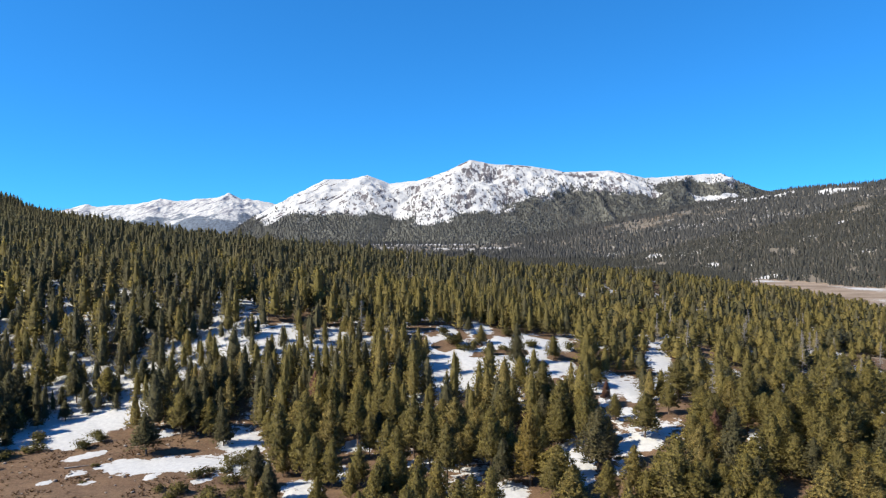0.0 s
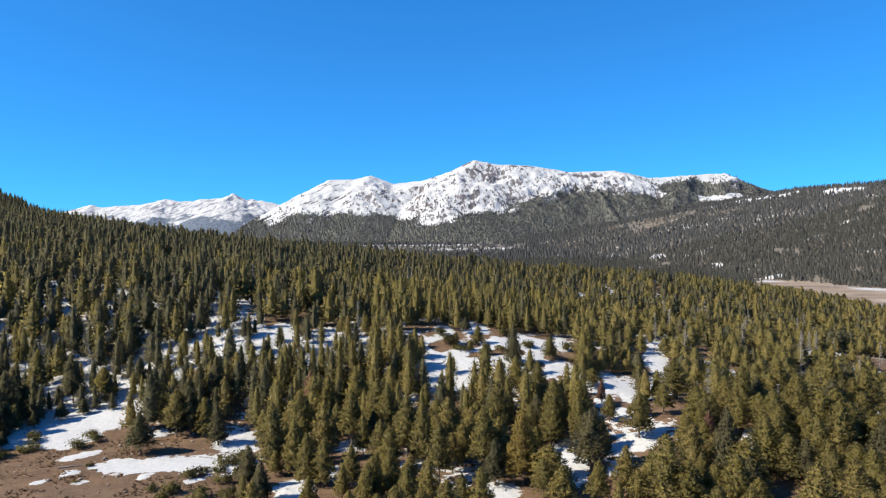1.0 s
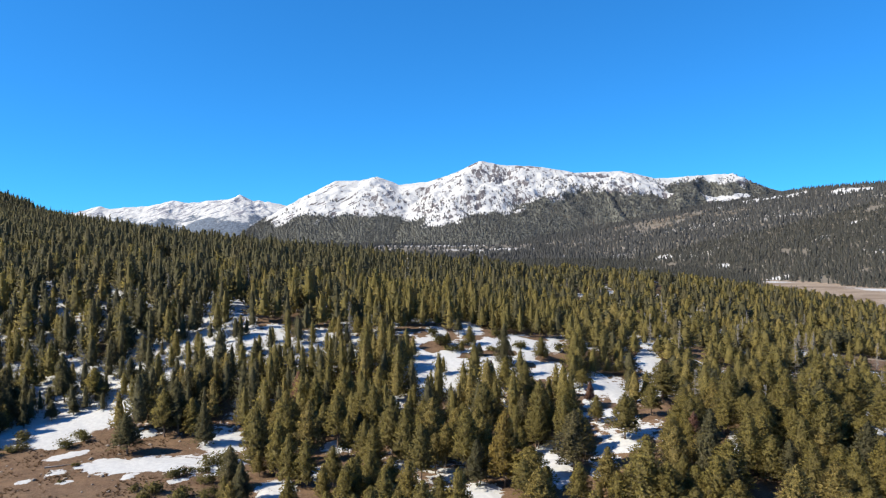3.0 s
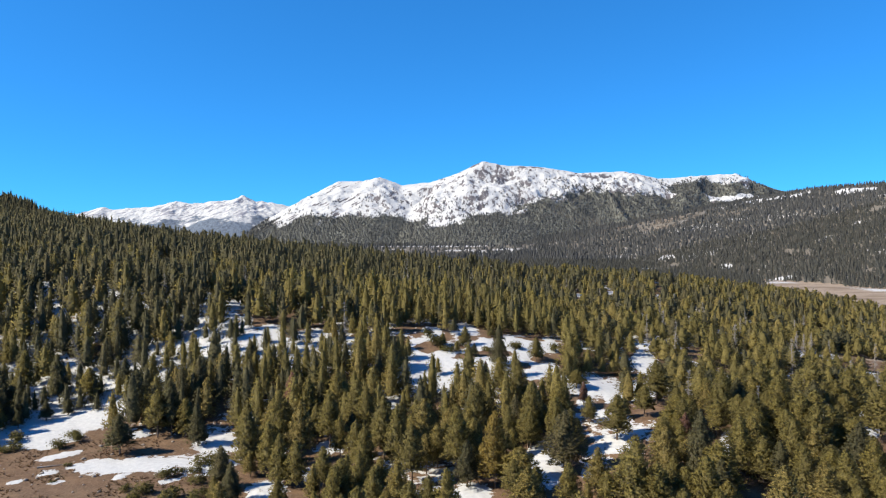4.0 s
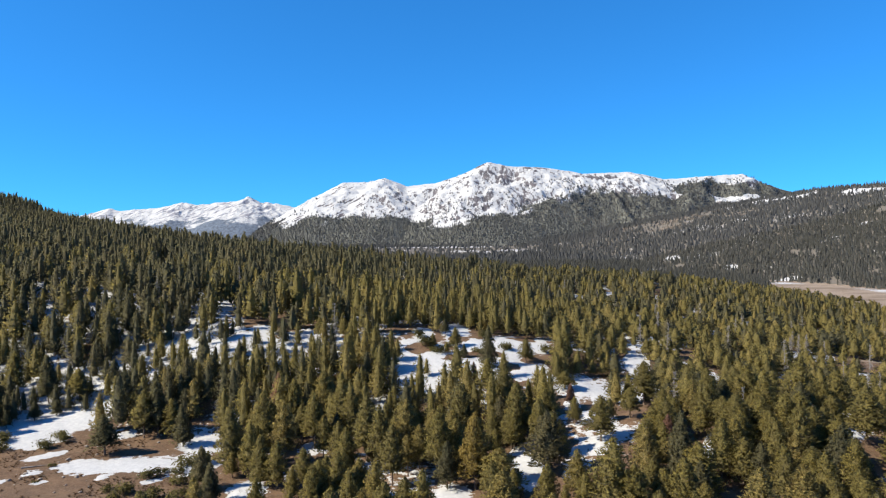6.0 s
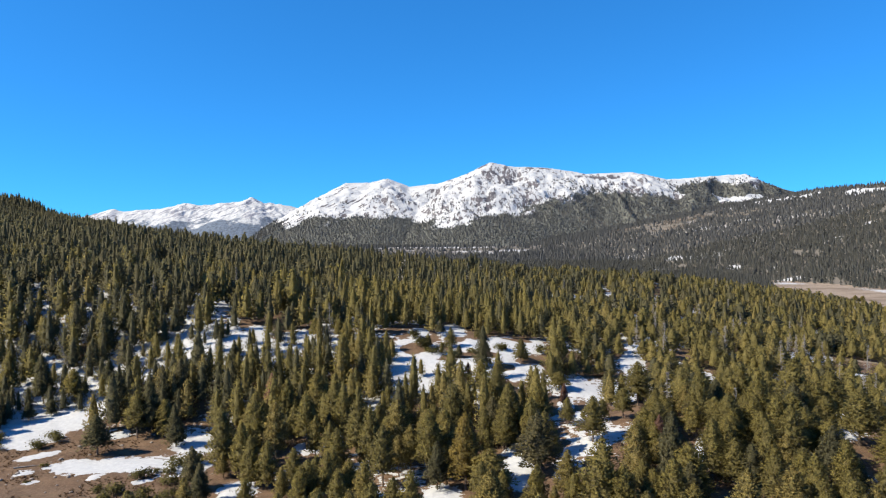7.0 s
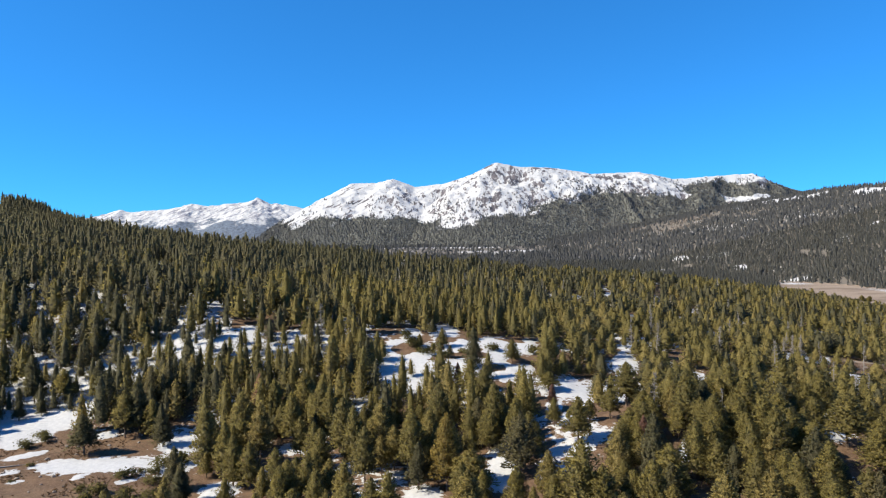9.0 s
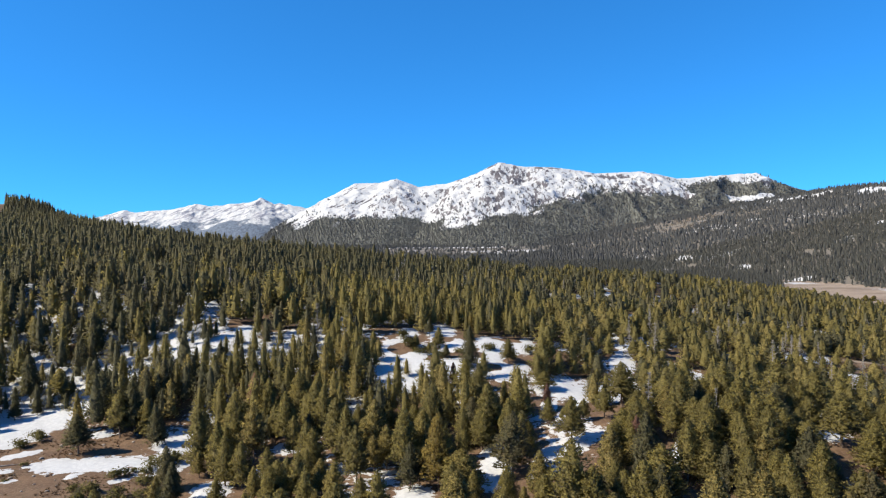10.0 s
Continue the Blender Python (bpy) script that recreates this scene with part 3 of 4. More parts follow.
def forest(name, templates, places, material, label, category="forest"):
    """Joined trees beyond the first rows: places are rows of x, y, z, height, width factor, turn, tone."""
    rng = np.random.default_rng(77)
    verts, tones, outs, dries = [], [], [], []
    pick = rng.integers(0, len(templates), len(places))
    for k, tris in enumerate(templates):
        p = places[pick == k]
        if not len(p):
            continue
        v, o = tris[..., :3].reshape(1, -1, 3), tris[..., 3:6].reshape(1, -1, 3)
        c, s = np.cos(p[:, 5])[:, None], np.sin(p[:, 5])[:, None]
        sx = (p[:, 3] * p[:, 4])[:, None]
        put, out = np.empty((len(p), v.shape[1], 3), np.float32), np.empty((len(p), v.shape[1], 3), np.float32)
        put[..., 0] = p[:, 0][:, None] + sx * (c * v[..., 0] - s * v[..., 1])
        put[..., 1] = p[:, 1][:, None] + sx * (s * v[..., 0] + c * v[..., 1])
        put[..., 2] = p[:, 2][:, None] + p[:, 3][:, None] * v[..., 2]
        out[..., 0], out[..., 1], out[..., 2] = c * o[..., 0] - s * o[..., 1], s * o[..., 0] + c * o[..., 1], o[..., 2]
        verts.append(put.reshape(-1, 3))
        outs.append(out.reshape(-1, 3))
        tones.append(np.repeat(p[:, 6], v.shape[1]))
        dries.append(np.tile(tris[..., 6].ravel(), len(p)))
    verts = np.concatenate(verts)
    me = mesh_from(name, verts, np.arange(len(verts)).reshape(-1, 3), material, {"tone": np.concatenate(tones), "dry": np.concatenate(dries)})
    me.attributes.new("outward", "FLOAT_VECTOR", "POINT").data.foreach_set("vector", np.concatenate(outs).ravel())
    return tagged(new(name, me), label, category, kind="stuff")


RNG = np.random.default_rng(5)


def scatter(x0, x1, y0, y1, step, inside):
    """A shaken grid of places, thinned by the function inside (a chance from 0 to 1)."""
    gx, gy = np.meshgrid(np.arange(x0, x1, step), np.arange(y0, y1, step))
    gx = (gx + RNG.uniform(-0.48, 0.48, gx.shape) * step).ravel()
    gy = (gy + RNG.uniform(-0.48, 0.48, gy.shape) * step).ravel()
    keep = RNG.uniform(0, 1, gx.shape) < inside(gx, gy)
    return gx[keep], gy[keep]


def rows_of(x, y, low, high, slim=1.0, ground=land):
    n = len(x)
    h = RNG.triangular(low, low + 0.6 * (high - low), high, n) * RNG.uniform(0.72, 1.18, n)
    h = h * (1 - 0.3 * smooth(0.4, 0.6, most(x, y, THIN + CLEARINGS[2:5] + GLADES)))
    east = smooth(25, 85, x) * smooth(900, 700, y)
    h = h * (1 - 0.34 * east)
    slim = slim * (1 + 0.62 * east)
    return np.stack([x, y, ground(x, y) - 0.15, h, slim * RNG.uniform(0.8, 1.32, n), RNG.uniform(0, 6.28, n), RNG.uniform(0, 1, n)], -1)


def in_view(x, y, edge=0.74):
    return (np.abs(x - 11 - 0.02 * y) < edge * y + 25)


NEAR_LIMIT = 178.0


def before_openings(x, y):
    return np.maximum(openings(x, y), openings(x, y + 9))


def woods(x, y):
    """Chance of a tree on the near slope: dense, open in the clearings."""
    thick = 0.95 - 0.35 * smooth(0.05, 0.5, rough(x, y, 40, 2, 91)) * (y < 330) - 0.55 * smooth(0.25, 0.55, rough(x, y, 24, 3, 93)) * (y >= 300)
    thick = thick * (1 - 0.15 * smooth(0.45, 0.6, most(x, y, THIN))) * (1 - 0.62 * before_openings(x, y))
    return thick * smooth(0.52, 0.46, most(x, y, CLEARINGS)) * (1 - 0.72 * smooth(0.46, 0.54, most(x, y, GLADES))) * (1 - 0.9 * smooth(0.46, 0.56, most(x, y, LANES))) * in_view(x, y)


# the first rows: x, y, height, breadth of the crown
LEFT_STAND = [
    (-103, 196, 10.5, 6.1), (-94, 200, 10.8, 4.6), (-83, 185, 13.8, 4.9), (-72, 174, 13.1, 5.2), (-112, 195, 15.5, 4.5), (-124, 197, 15.1, 5.2),
    (-70, 185, 15.0, 5.2), (-69, 176, 15.7, 4.3), (-59, 169, 11.6, 4.4), (-40, 152, 15.7, 5.8), (-57, 207, 9.8, 4.7), (-50, 200, 9.8, 4.2),
    (-42, 140, 9.8, 4.1), (-66, 188, 15.6, 4.3),
]
MIDDLE_STAND = [
    (-30, 142, 11.4, 4.0), (-29, 157, 14.9, 3.8), (-26, 141, 10.4, 4.2), (-34, 148, 13.0, 3.6), (-37, 167, 15.7, 3.8), (-32, 179, 15.2, 4.7),
    (-24, 168, 15.5, 5.3), (-25, 184, 15.0, 4.5), (-18, 175, 15.7, 4.0), (-15, 172, 15.4, 3.6), (-9, 159, 15.8, 2.8), (-5, 152, 15.4, 5.3),
    (1, 156, 15.6, 4.9), (-20, 160, 10.9, 3.3), (-15, 154, 11.3, 3.8), (-14, 135, 9.3, 3.8), (-7, 135, 8.8, 4.0), (-3, 129, 10.5, 4.5),
    (-1, 142, 13.3, 4.4), (7, 120, 11.9, 3.7), (-20, 140, 9.4, 4.1), (-11, 132, 10.9, 3.2),
]
RIGHT_STAND = [
    (9, 147, 15.5, 4.6), (22, 199, 10.2, 6.6), (14, 168, 15.4, 6.1), (11, 140, 10.6, 4.4), (26, 180, 15.6, 5.0), (28, 166, 15.3, 5.8),
    (22, 136, 10.2, 7.1), (33, 159, 13.0, 3.6), (33, 146, 14.0, 7.6), (31, 130, 9.2, 4.0), (38, 136, 9.7, 4.7), (46, 202, 6.0, 6.0),
    (48, 160, 11.5, 6.1), (43, 126, 15.4, 7.6), (53, 139, 12.3, 5.3), (23, 216, 14.0, 5.3),
]
CORNER_STAND = [
    (66, 187, 12.6, 7.4), (60, 138, 15.7, 5.2), (75, 164, 14.8, 5.1), (69, 140, 13.0, 4.8), (56, 125, 11.8, 5.4), (89, 174, 13.8, 6.6),
    (84, 155, 10.5, 5.8), (103, 174, 15.8, 7.5), (87, 143, 14.3, 5.6), (112, 173, 14.2, 6.8), (92, 137, 12.5, 5.8), (65, 114, 14.5, 6.8),
    (77, 129, 9.8, 4.8), (83, 131, 10.1, 4.9), (109, 156, 12.8, 8.0), (92, 132, 11.7, 5.2), (81, 142, 11.6, 4.8),
]


def pine_templates(count, material, seed, full=1.7, ragged=0.42, bare=(0.10, 0.30), fill=0.62):
    """Trees 15 m high with a crown 5 m wide, each a trunk with dead lower limbs and a crown."""
    made = []
    for k in range(count):
        rng = np.random.default_rng(seed + k)
        h, r, low = 15.0, 2.55, rng.uniform(*bare)
        own = full * rng.uniform(0.82, 1.2)
        tris = np.concatenate([crown_triangles(rng, h, r, low, 2700, 0.64, ragged, own), core_triangles(rng, h, r, low, 8, 9, own, fill)])
        crown = mesh_of("crown", tris, material)
        limbs = [stick_triangles((0, 0, z), (1.5 * math.cos(a), 1.5 * math.sin(a), z - 0.2), 0.05)
                 for z, a in zip(rng.uniform(1.0, h * low + 1.5, 12), rng.uniform(0, 6.28, 12))]
        trunk = mesh_of("trunk", np.concatenate([trunk_triangles(h, 0.21)] + limbs), BARK)
        made.append((trunk, crown))
    return made


def plant(kind, x, y, height, wide, turn, name, label, group=""):
    """A tree of two parts on the ground at x, y, its crown so many metres wide."""
    ob = new(name)
    ob.empty_display_size = 0.5
    part("trunk", kind[0], ob)
    part("crown", kind[1], ob)
    s, across = height / 15.0, wide / 5.0
    ob.matrix_basis = Matrix.Translation((x, y, float(land(x, y)))) @ Matrix.Rotation(0.035 * math.sin(7 * x), 4, "X") @ Matrix.Rotation(turn, 4, "Z") @ Matrix.Diagonal((across, across, s, 1))
    return tagged(ob, label, "tree", group)


def grow(x, y, h, wide):
    """A pine, or towards the west side mostly a conifer with shade put into its needle colour."""
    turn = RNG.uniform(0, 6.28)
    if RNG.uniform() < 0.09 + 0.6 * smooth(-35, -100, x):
        label = "dark green conifer standing in old snow, shade in its colour" if x < -60 else "dark green conifer among lighter pines, shade in its colour"
        return plant(SHADE_CONIFERS[int(RNG.integers(0, 7))], x, y, h, wide, turn, "shade_toned_tree", label, "firs of the first rows")
    return plant(PINES[int(RNG.integers(0, 14))], x, y, h, wide, turn, "pine_tree", pine_label(h), "pines of the first rows")


def pine_label(height):
    if height < 10.5:
        return "short bushy green pine on patchy snow"
    return "tall green lodgepole pine in the forest" if height > 15 else "green lodgepole pine with a dense crown"


SHADE_CONIFERS = pine_templates(7, SHADE_CONIFER, 160, 1.35)
PINES = pine_templates(9, PINE, 100, 1.65) + pine_templates(5, PINE, 110, 2.1, 0.46, (0.14, 0.32))
CLEARING_STAND = [(12, 232, 7), (36, 222, 8.5), (8, 242, 6.5), (4, 230, 5), (9, 226, 4), (15, 223, 4.7), (48, 228, 7), (-36, 229, 8), (-28, 233, 7)]
stands = LEFT_STAND + MIDDLE_STAND + RIGHT_STAND + CORNER_STAND + [(x, y, h, 0.5 * h) for x, y, h in CLEARING_STAND]
for x, y, h, wide in stands:
    grow(x, y, h, max(wide, 0.36 * h))
WEST_STAND = [
    (-121, 179, 16), (-119, 172, 14), (-118, 165, 12), (-115, 157, 9), (-124, 186, 15), (-112, 150, 6), (-128, 171, 13), (-127, 163, 12), (-134, 186, 15), (-131, 155, 12), (-121, 187, 9), (-138, 166, 15), (-119, 182, 6),
    (-113, 178, 5), (-109, 184, 6), (-116, 170, 5.5), (-112, 164, 4.5), (-105, 188, 5), (-140, 176, 15), (-122, 156, 11), (-126, 147, 12),
]
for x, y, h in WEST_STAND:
    plant(SHADE_CONIFERS[int(RNG.integers(0, 7))], x, y, h, 0.42 * h + 0.6, 3 * x, "shade_toned_tree", "dark green conifer at the edge of the snowy clearing, shade in its colour", "firs of the first rows")
plant(SHADE_CONIFERS[3], -76, 162, 10.3, 6.2, 0.4, "pine_tree", "lone dark green pine in the snowy clearing", "pines of the first rows")
plant(pine_templates(1, YELLOW, 130, 2.0, 0.3)[0], 17, 140, 16.5, 6.3, 1.0, "pine_tree", "yellowing pine with a broad thinning crown", "pines of the first rows")
for x, y, h in ((790, 1297, 17), (776, 1286, 12), (806, 1302, 14), (757, 1277, 10), (765, 1330, 9), (740, 1290, 12), (850, 1370, 9)):
    plant(PINES[1], x, y, h, 0.7 * h, x, "pine_tree", "broad dark pine at the edge of the dry meadow", "pines at the meadow")
dead = pine_templates(1, RUST, 140, 1.3, 0.3, fill=0.4)[0]
for x, y, h in ((-38, 184, 14), (45, 186, 7), (61, 150, 10), (18, 205, 7)):
    plant(dead, x, y, h, 0.36 * h, x, "dead_pine", "dead pine with rust-brown needles", "dead pines")

# the rest of the first rows, apart from those above
px, py = scatter(-175, 200, 98, NEAR_LIMIT, 5.1, woods)
taken = np.array([(x, y) for x, y, h, wide in stands] + [(-76, 162), (17, 140)])
free = np.hypot(px[:, None] - taken[:, 0], py[:, None] - taken[:, 1]).min(1) > 3.6
for x, y in zip(px[free], py[free]):
    h = float(RNG.triangular(6, 9.5, 13)) * (1 - 0.3 * float(smooth(0.4, 0.6, most(x, y, GLADES))))
    grow(x, y, h, h * RNG.uniform(0.38, 0.52) + 1.1 * float(smooth(30, 75, x)))

# the woods behind
def crowns(count, seed, tufts, leaf, sides, rings, full, wide):
    made = []
    for k in range(count):
        r = np.random.default_rng(seed + k)
        bare, own = r.uniform(0.06, 0.2), full * r.uniform(0.8, 1.2)
        made.append(np.concatenate([crown_triangles(r, 1, wide, bare, tufts, leaf, 0.38, own), core_triangles(r, 1, wide, bare, sides, rings, own, 0.6, 0.25)]))
    return made


mid = crowns(12, 250, 520, 0.058, 7, 6, 1.6, 0.2)
middling = crowns(14, 200, 170, 0.092, 6, 4, 1.6, 0.2)
less = crowns(16, 300, 66, 0.12, 5, 3, 1.6, 0.2)
few, tiny = [], []
for k in range(8):
    r = np.random.default_rng(400 + k)
    few.append(np.concatenate([crown_triangles(r, 1, 0.17, 0.05, 14, 0.15), cone_triangles(r, 0.95, 0.15, 0.12, 5)]))
    tiny.append(np.concatenate([cone_triangles(r, 1.0, 0.15, 0.18), cone_triangles(r, 0.75, 0.20, 0.03)]))


def hillside(x, y):
    return (y < 690 + 0.9 * np.clip(-x - 250, 0, 900)) * woods(x, y)


fx, fy = scatter(-300, 330, NEAR_LIMIT, 350, 4.9, woods)
rows = rows_of(fx, fy, 7, 17)
rows[:, 4] *= 1 + 0.12 * smooth(35, 90, rows[:, 0])
# Western trees mostly take the needles with shade in their colour.
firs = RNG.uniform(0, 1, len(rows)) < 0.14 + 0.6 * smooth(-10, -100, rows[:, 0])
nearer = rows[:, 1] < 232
forest("fir_forest", mid, rows[firs & nearer], SHADE_CONIFER, "dark green conifers round the snowy clearing, shade in their colour")
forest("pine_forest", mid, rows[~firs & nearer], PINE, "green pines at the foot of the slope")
forest("fir_forest", middling, rows[firs & ~nearer], SHADE_CONIFER, "dark green conifers on the snowy slope, shade in their colour")
forest("pine_forest", middling, rows[~firs & ~nearer], PINE, "dense green pine forest on the slope")
fx, fy = scatter(-700, 640, 350, 760, 5.9, hillside)
rows = rows_of(fx, fy, 8, 20)
left_side = rows[:, 0] + 220 * RNG.uniform(-1, 1, len(rows)) < 0.15 * rows[:, 1] + 50
left_side = left_side | (RNG.uniform(0, 1, len(rows)) < 0.16)
forest("fir_forest", less, rows[left_side], SHADE_CONIFER, "dense dark green conifer forest up to the ridge")
bare = ~left_side & (RNG.uniform(0, 1, len(rows)) < 0.05)
wispy = [crown_triangles(np.random.default_rng(450 + k), 1, 0.13, 0.08, 90, 0.06) for k in range(4)]
forest("bare_forest", wispy, rows[bare], SNAG, "leafless grey trees scattered among the pines")
left_side = left_side | bare
forest("pine_forest", less, rows[~left_side] * np.array([1, 1, 1, 0.95, 1.05, 1, 1]), PINE, "olive green pine forest falling towards the meadow")


def ridge_woods(x, y):
    return (land(x, y) > FLOOR + 2) * in_view(x, y) * (0.943 * (x - 1090) + 0.333 * (y - 1575) < -60)


fx, fy = scatter(-1300, 900, 760, 1500, 9, ridge_woods)
forest("pine_forest", few, rows_of(fx, fy, 14, 22, 1.1), SHADE_CONIFER, "dark conifers along the wooded ridge")


def valley_woods(x, y):
    side = 0.943 * (x - 1090) + 0.333 * (y - 1575) + rough(x, y, 120, 3, 51) * 60
    gap = smooth(0.74, 0.84, 0.5 + 0.5 * rough(x, y, 90, 3, 53))
    floor_woods = smooth(0.50, 0.45, x / y)
    wild = 0.22 * rough(x, y, 70, 4, 55)
    clear = smooth(0.44, 0.54, most(x, y, HILL_BARE + OPEN_FLAT) + wild)
    clear = np.maximum(clear, smooth(0.44, 0.54, most(x, y, HILL_SNOW) + 0.8 * wild))
    return np.maximum(smooth(-40, 30, side), floor_woods) * (1 - gap) * (1 - 0.8 * clear) * in_view(x, y, 0.72) * 0.97


fx, fy = scatter(-400, 2100, 1300, 2600, 9.6, valley_woods)
forest("valley_forest", few, rows_of(fx, fy, 12, 20, 1.15), HILL_HAZE_CONIFER, "grey-green conifer forest on the far hillside, haze in its colour")
fx, fy = scatter(-2600, 3400, 2600, 4100, 15.5, valley_woods)
forest("valley_forest", tiny, rows_of(fx, fy, 14, 24, 1.35), HAZE_CONIFER, "distant grey-green conifer forest on hillside and valley, haze in its colour")


def thicket(x, y):
    return 1.0 * smooth(0.42, 0.55, most(x, y, HILL_BARE) + 0.12 * rough(x, y, 50, 3, 59)) * smooth(-0.35, 0.2, rough(x, y, 40, 3, 63))


fx, fy = scatter(300, 1900, 2100, 3700, 9, thicket)
forest("thicket", tiny, rows_of(fx, fy, 4, 8, 1.7), THICKET, "leafless grey-brown thickets on the far hillside", "thicket")


FOOT_THICKETS = [(908, 3886, 120, 75, 0), (1010, 3905, 90, 60, 0), (760, 3900, 60, 40, 0), (420, 3850, 70, 30, 0), (640, 3960, 60, 40, 0), (1200, 3960, 80, 40, 0)]


def foot_thicket(x, y):
    return smooth(0.40, 0.55, most(x, y, FOOT_THICKETS) + 0.16 * rough(x, y, 50, 3, 69)) * smooth(-0.4, 0.3, rough(x, y, 40, 3, 73))


fx, fy = scatter(600, 1350, 3780, 4040, 9, foot_thicket)
forest("thicket", tiny, rows_of(fx, fy, 4, 9, 1.7, main_height), THICKET, "leafless grey-brown thickets at the mountain's foot", "thicket")


def mountain_woods(x, y):
    """Thick woods at the mountain's foot, thinning upward in tongues."""
    thick = tree_line(x, y)
    edge = np.interp(x, [p[0] for p in WOODS_EDGE], [p[1] for p in WOODS_EDGE])
    lone = 0.3 * smooth(190, 0, main_height(x, y) - edge) * smooth(-80, -15, main_height(x, y) - edge) * smooth(-0.2, 0.5, rough(x, y, 90, 3, 67))
    return np.maximum(smooth(0.4, 0.7, thick) * 0.95, lone) * (1 - 0.75 * foot_thicket(x, y)) * in_view(x, y, 0.66)


fx, fy = scatter(-1700, 2600, 3600, 4480, 11, mountain_woods)
forest("mountain_forest", tiny, rows_of(fx, fy, 10, 17, 1.45, main_height), HAZE_CONIFER, "dark conifers on the mountain's lower slopes, haze in their colour")


# ---- dead trees, bare aspens, shrubs, stones ----
def snag_templates(count, seed, twigs, reach):
    """A bare grey stem 12 m high with broken limbs."""
    made = []
    for k in range(count):
        rng = np.random.default_rng(seed + k)
        limbs = []
        for j in range(twigs):
            z = rng.uniform(2.0, 11.6)
            a, ln = rng.uniform(0, 6.28), reach * rng.uniform(0.35, 1.0) * (1.15 - z / 13)
            tip = np.array([math.cos(a) * ln, math.sin(a) * ln, z + ln * rng.uniform(-0.25, 0.45)])
            limbs.append(stick_triangles((0, 0, z), tip, 0.085))
            for q in range(2):
                mid_point = tip * rng.uniform(0.45, 0.8) + np.array([0, 0, z * 0.2]) * 0
                mid_point[2] = z + (tip[2] - z) * 0.6
                limbs.append(stick_triangles(mid_point, mid_point + rng.normal(0, 0.32 * ln + 0.1, 3) + np.array([0, 0, 0.15]), 0.065))
        made.append((mesh_of("trunk", trunk_triangles(12, 0.17, 6, 0.03), SNAG), mesh_of("bare_crown", np.concatenate(limbs), SNAG)))
    return made


def bare_tree(kind, x, y, height, turn, lean, name, label, group):
    ob = new(name)
    ob.empty_display_size = 0.5
    part("trunk", kind[0], ob)
    tagged(part("crown", kind[1], ob), kind="stuff")
    s = height / 12.0
    ob.matrix_basis = Matrix.Translation((x, y, float(land(x, y)))) @ Matrix.Rotation(radians(lean), 4, "Y") @ Matrix.Rotation(turn, 4, "Z") @ Matrix.Scale(s, 4)
    return tagged(ob, label, "tree", group)


SNAGS = snag_templates(5, 500, 66, 2.2)
for x, y, h in ((92, 249, 14), (131, 238, 14), (69.5, 172, 12), (-139, 244, 12), (-30, 226, 15), (36, 440, 13), (50, 430, 12), (74, 470, 13), (89, 470, 13),
                (136, 199, 12), (145, 208, 11), (82, 161, 11), (145, 227, 10), (-105, 251, 13), (68, 119, 12), (193, 437, 13), (-86, 290, 14), (232, 560, 14),
                (112, 330, 13), (214, 385, 12), (120, 262, 13), (104, 300, 13), (140, 300, 12), (88, 270, 12), (160, 340, 13), (180, 330, 12),
                (128, 380, 13), (150, 420, 13), (60, 380, 13), (100, 410, 13), (70, 420, 12), (103, 177, 13), (90, 146, 11), (176, 262, 12)):
    bare_tree(SNAGS[int(RNG.integers(0, 5))], x, y, h, RNG.uniform(0, 6.28), RNG.uniform(-3, 3), "dead_tree", "bare grey dead tree standing among the pines", "standing dead trees")
bare_tree(SNAGS[1], -112, 210, 14, 1.0, -24, "dead_tree", "bare grey dead tree leaning over", "standing dead trees")

ASPENS = snag_templates(3, 520, 110, 2.6)
for x, y, h in ((157, 279, 10), (163, 284, 10), (152, 276, 9), (170, 283, 8), (41, 398, 8), (44, 404, 9), (89, 181, 6), (160, 290, 9)):
    bare_tree(ASPENS[int(RNG.integers(0, 3))], x, y, h, RNG.uniform(0, 6.28), 0, "bare_tree", "leafless pale grey aspen beside the snow", "leafless aspens")


def shrub_templates(count, seed):
    """A rounded bush of leafy sprays with stems, 2 m high."""
    made = []
    for k in range(count):
        rng = np.random.default_rng(seed + k)
        lobes = rng.normal(0, 0.55, (7, 3)) * np.array([1, 1, 0.3]) + np.array([0, 0, 1.0])
        c = lobes[rng.integers(0, 7, 520)] + rng.normal(0, 1, (520, 3)) * 0.36
        c[:, 2] = np.clip(c[:, 2], 0.08, 2.1)
        d1, d2 = rng.normal(0, 1, c.shape), rng.normal(0, 1, c.shape)
        d1 /= np.linalg.norm(d1, axis=1, keepdims=True)
        d2 /= np.linalg.norm(d2, axis=1, keepdims=True)
        tris = np.stack([c - d1 * 0.15, c + d1 * 0.15, c + d2 * 0.28], 1)
        stems = [stick_triangles((0, 0, -0.1), p, 0.05) for p in lobes]
        made.append((mesh_of("stems", np.concatenate(stems), BARK), mesh_of("foliage", with_normals(tris, outward_of(tris, 2.0, rng)), SHRUB)))
    return made


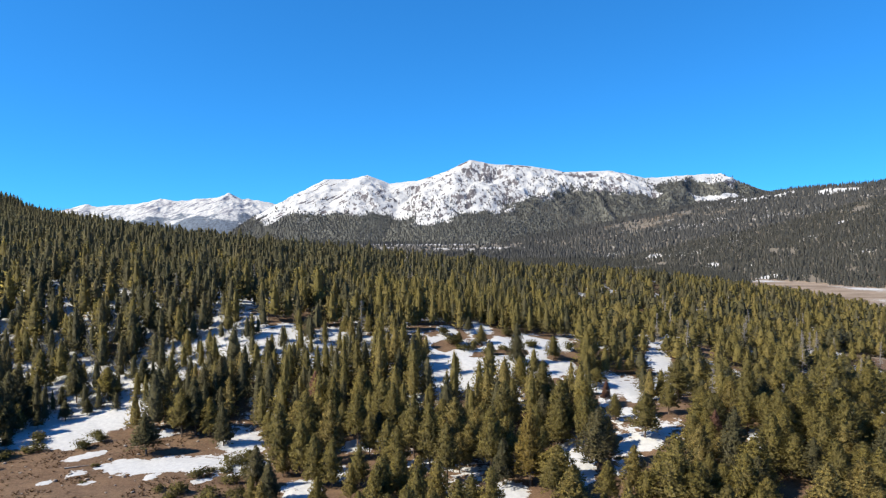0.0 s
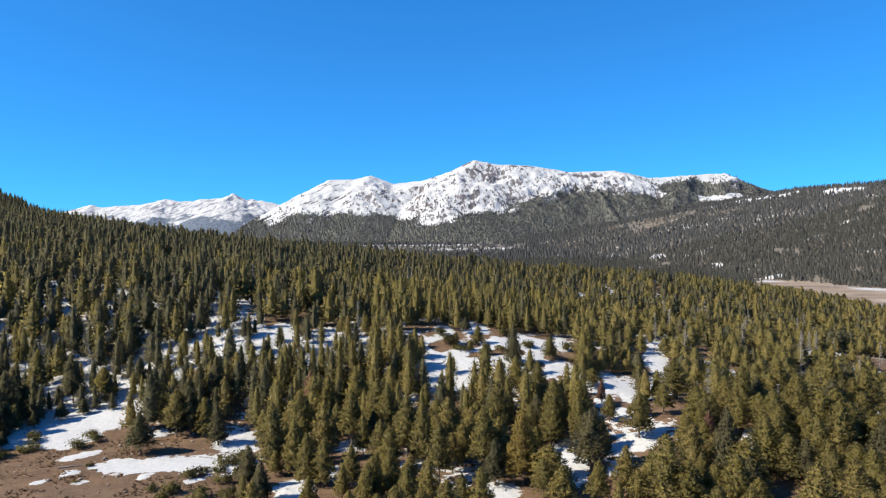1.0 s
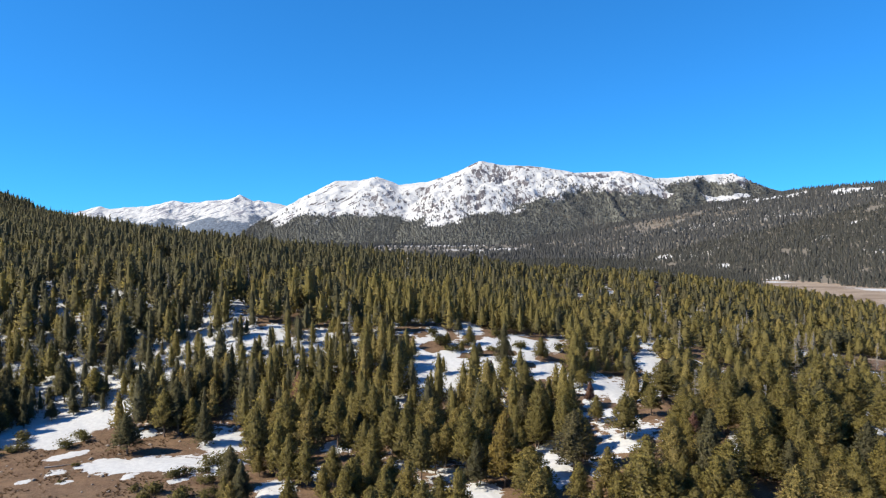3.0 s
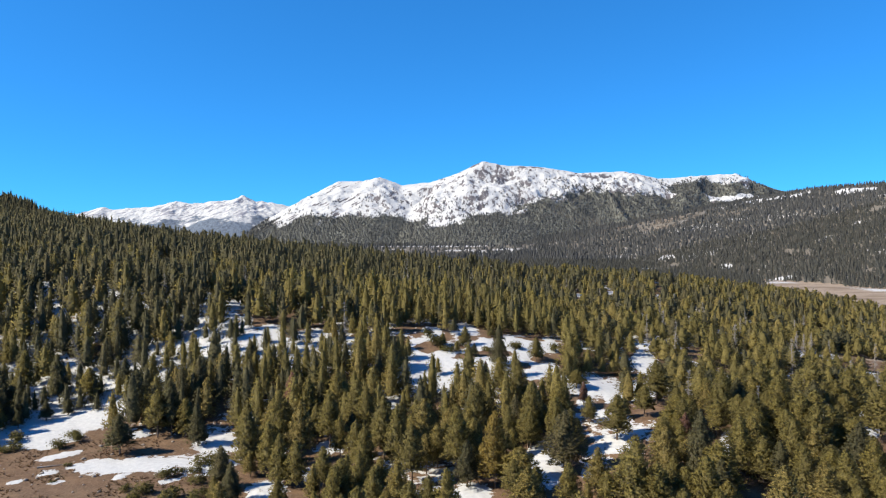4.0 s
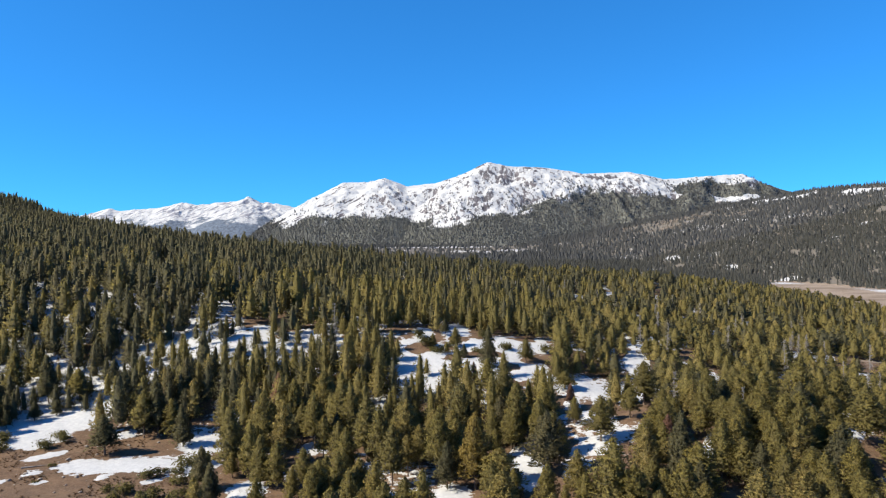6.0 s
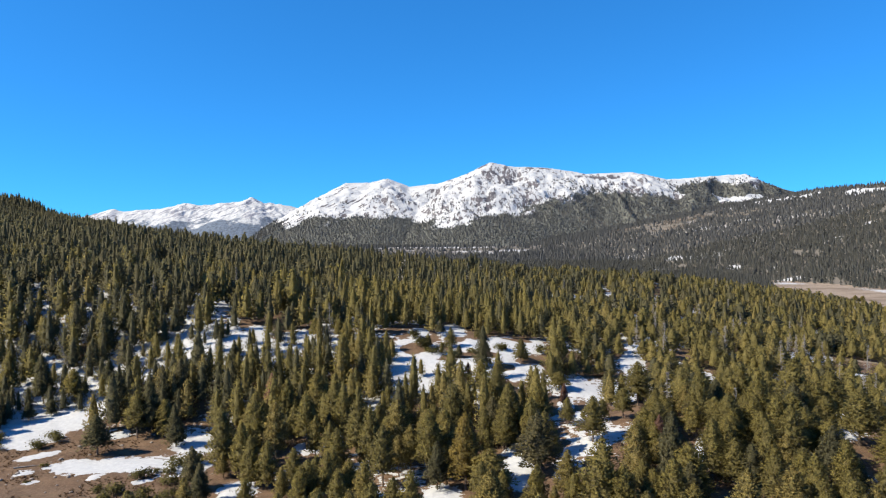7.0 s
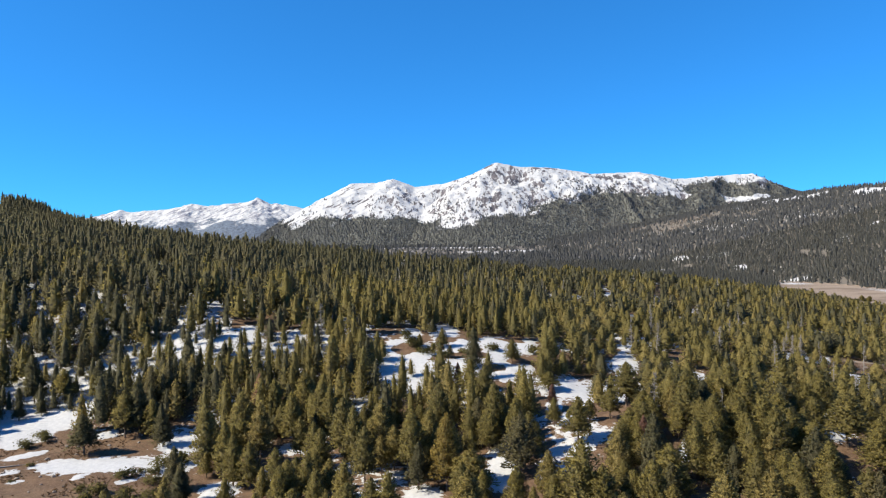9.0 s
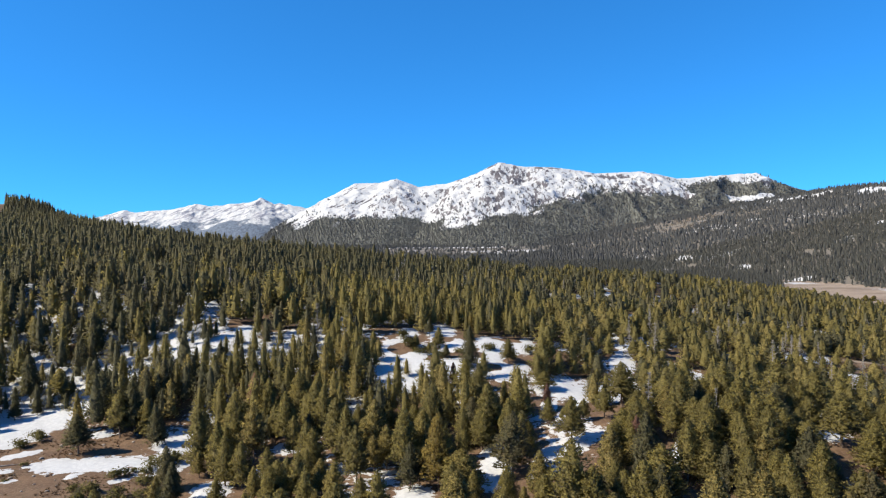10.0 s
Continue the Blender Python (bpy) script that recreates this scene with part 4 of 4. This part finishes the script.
SHRUBS = shrub_templates(4, 540)
for x, y, r in ((-93.6, 165, 2.0), (-93.8, 172, 1.8), (-91.6, 170, 1.5), (-57, 147, 1.9), (-55, 150.4, 0.9), (-57.5, 137, 2.2), (-58, 133.4, 1.6), (-63, 139.4, 1.2),
                (-48.7, 143, 1.8), (-51.3, 155, 2.3), (-48.9, 156.4, 2.6), (-84, 153.4, 0.8), (-50, 134.4, 2.1), (-45, 135.4, 1.7), (-107, 169.4, 2.1),
                (-104.4, 162.4, 2.0), (-81.6, 144, 0.6), (1, 230.4, 2.8), (5.2, 226, 2.4), (-52, 150, 1.3), (-47, 147.4, 1.8), (-108, 158, 1.8),
                (14, 224, 1.8), (30, 232, 2.4), (38, 226, 2.0), (-2, 238, 2.2), (22, 244, 2.5), (44, 234, 2.2), (10, 231, 1.5), (20, 228, 1.6)):
    kind = SHRUBS[int(RNG.integers(0, 4))]
    ob = new("shrub")
    part("stems", kind[0], ob)
    part("foliage", kind[1], ob)
    ob.matrix_basis = Matrix.Translation((x, y, float(land(x, y)))) @ Matrix.Rotation(RNG.uniform(0, 6.28), 4, "Z") @ Matrix.Diagonal((r / 1.15, r / 1.15, r / 1.6, 1))
    tagged(ob, "low dark green shrub on the brown clearing", "shrub", "shrubs of the clearing")


def stone_templates(count, seed):
    made = []
    for k in range(count):
        rng = np.random.default_rng(seed + k)
        bm = bmesh.new()
        bmesh.ops.create_icosphere(bm, subdivisions=2, radius=0.5)
        push = rng.normal(0, 1, (5, 3))
        for v in bm.verts:
            p = v.co.copy()
            for q in push:
                d = Vector(q).normalized()
                over = p.dot(d) - 0.33
                if over > 0:
                    p -= d * over * 0.85
            v.co = Vector((p.x * 1.2, p.y, p.z * 0.75))
        me = bpy.data.meshes.new("stone")
        bm.to_mesh(me)
        bm.free()
        me.materials.append(STONE)
        made.append(me)
    return made


STONES = stone_templates(5, 560)


def stone(x, y, size):
    ob = new("stone", STONES[int(RNG.integers(0, 5))])
    ob.matrix_basis = Matrix.Translation((x, y, float(land(x, y)) + 0.1 * size)) @ Matrix.Rotation(RNG.uniform(0, 6.28), 4, "Z") @ Matrix.Scale(size, 4)
    tagged(ob, "weathered pale granite stone on bare earth", "rock", "stones of the clearing")


for x, y in ((-83, 158), (-83.7, 167), (-77.7, 161.4), (-73.6, 169), (-87, 148.4), (-82, 146), (-57.3, 139.4), (-88.5, 145), (-74.4, 147.4)):
    stone(x, y, RNG.uniform(0.8, 1.4))
for k in range(70):
    x, y = RNG.uniform(-108, -48), RNG.uniform(138, 174)
    if most(x, y, BARES) > 0.5 and most(x, y, CLEARING_SNOW) < 0.5:
        stone(x, y, RNG.uniform(0.3, 0.8))


def fallen_log(x, y, length, radius, turn):
    ob = new("fallen_log")
    stub = [stick_triangles((0, 0, z), (0.7 * math.cos(a), 0.7 * math.sin(a), z + 0.2), 0.04) for z, a in zip(np.linspace(1, length - 1, 6), RNG.uniform(0, 6.28, 6))]
    part("trunk", mesh_of("trunk", trunk_triangles(length, radius), SNAG), ob)
    part("branches", mesh_of("bare_crown", np.concatenate(stub), SNAG), ob)
    ob.matrix_basis = Matrix.Translation((x, y, float(land(x, y)) + radius * 0.8)) @ Matrix.Rotation(radians(turn), 4, "Z") @ Matrix.Rotation(radians(89), 4, "Y")
    tagged(ob, "fallen grey log lying on snow and earth", "log", "fallen logs")


for x, y, ln, turn in ((-90, 152, 6, 20), (-60, 160, 5, -15), (-101, 199, 7, 25), (14, 221, 6, 10), (40, 222, 5, 170)):
    fallen_log(x, y, ln, 0.2, turn)


# dry brush and twigs over the open earth
def brush_template(seed):
    rng = np.random.default_rng(seed)
    out = []
    for k in range(9):
        a, ln = rng.uniform(0, 6.28), rng.uniform(0.4, 1.0)
        out.append(stick_triangles((0, 0, 0), (math.cos(a) * ln * 0.7, math.sin(a) * ln * 0.7, ln * 0.75), 0.11)[:2])
    tris = np.concatenate(out)
    return with_normals(tris, outward_of(tris, 1.0, rng))


def bare_earth(x, y):
    return 0.8 * smooth(0.46, 0.6, most(x, y, BARES[:4])) * smooth(0.5, 0.42, most(x, y, CLEARING_SNOW)) * smooth(-0.2, 0.4, rough(x, y, 6, 3, 71))


fx, fy = scatter(-130, -30, 122, 175, 0.85, bare_earth)
rows = rows_of(fx, fy, 0.3, 1.0)
rows[:, 2] += 0.12
forest("dry_brush", [brush_template(580 + k) for k in range(5)], rows, BRUSH, "low dry brown brush scattered over bare earth", "brush")
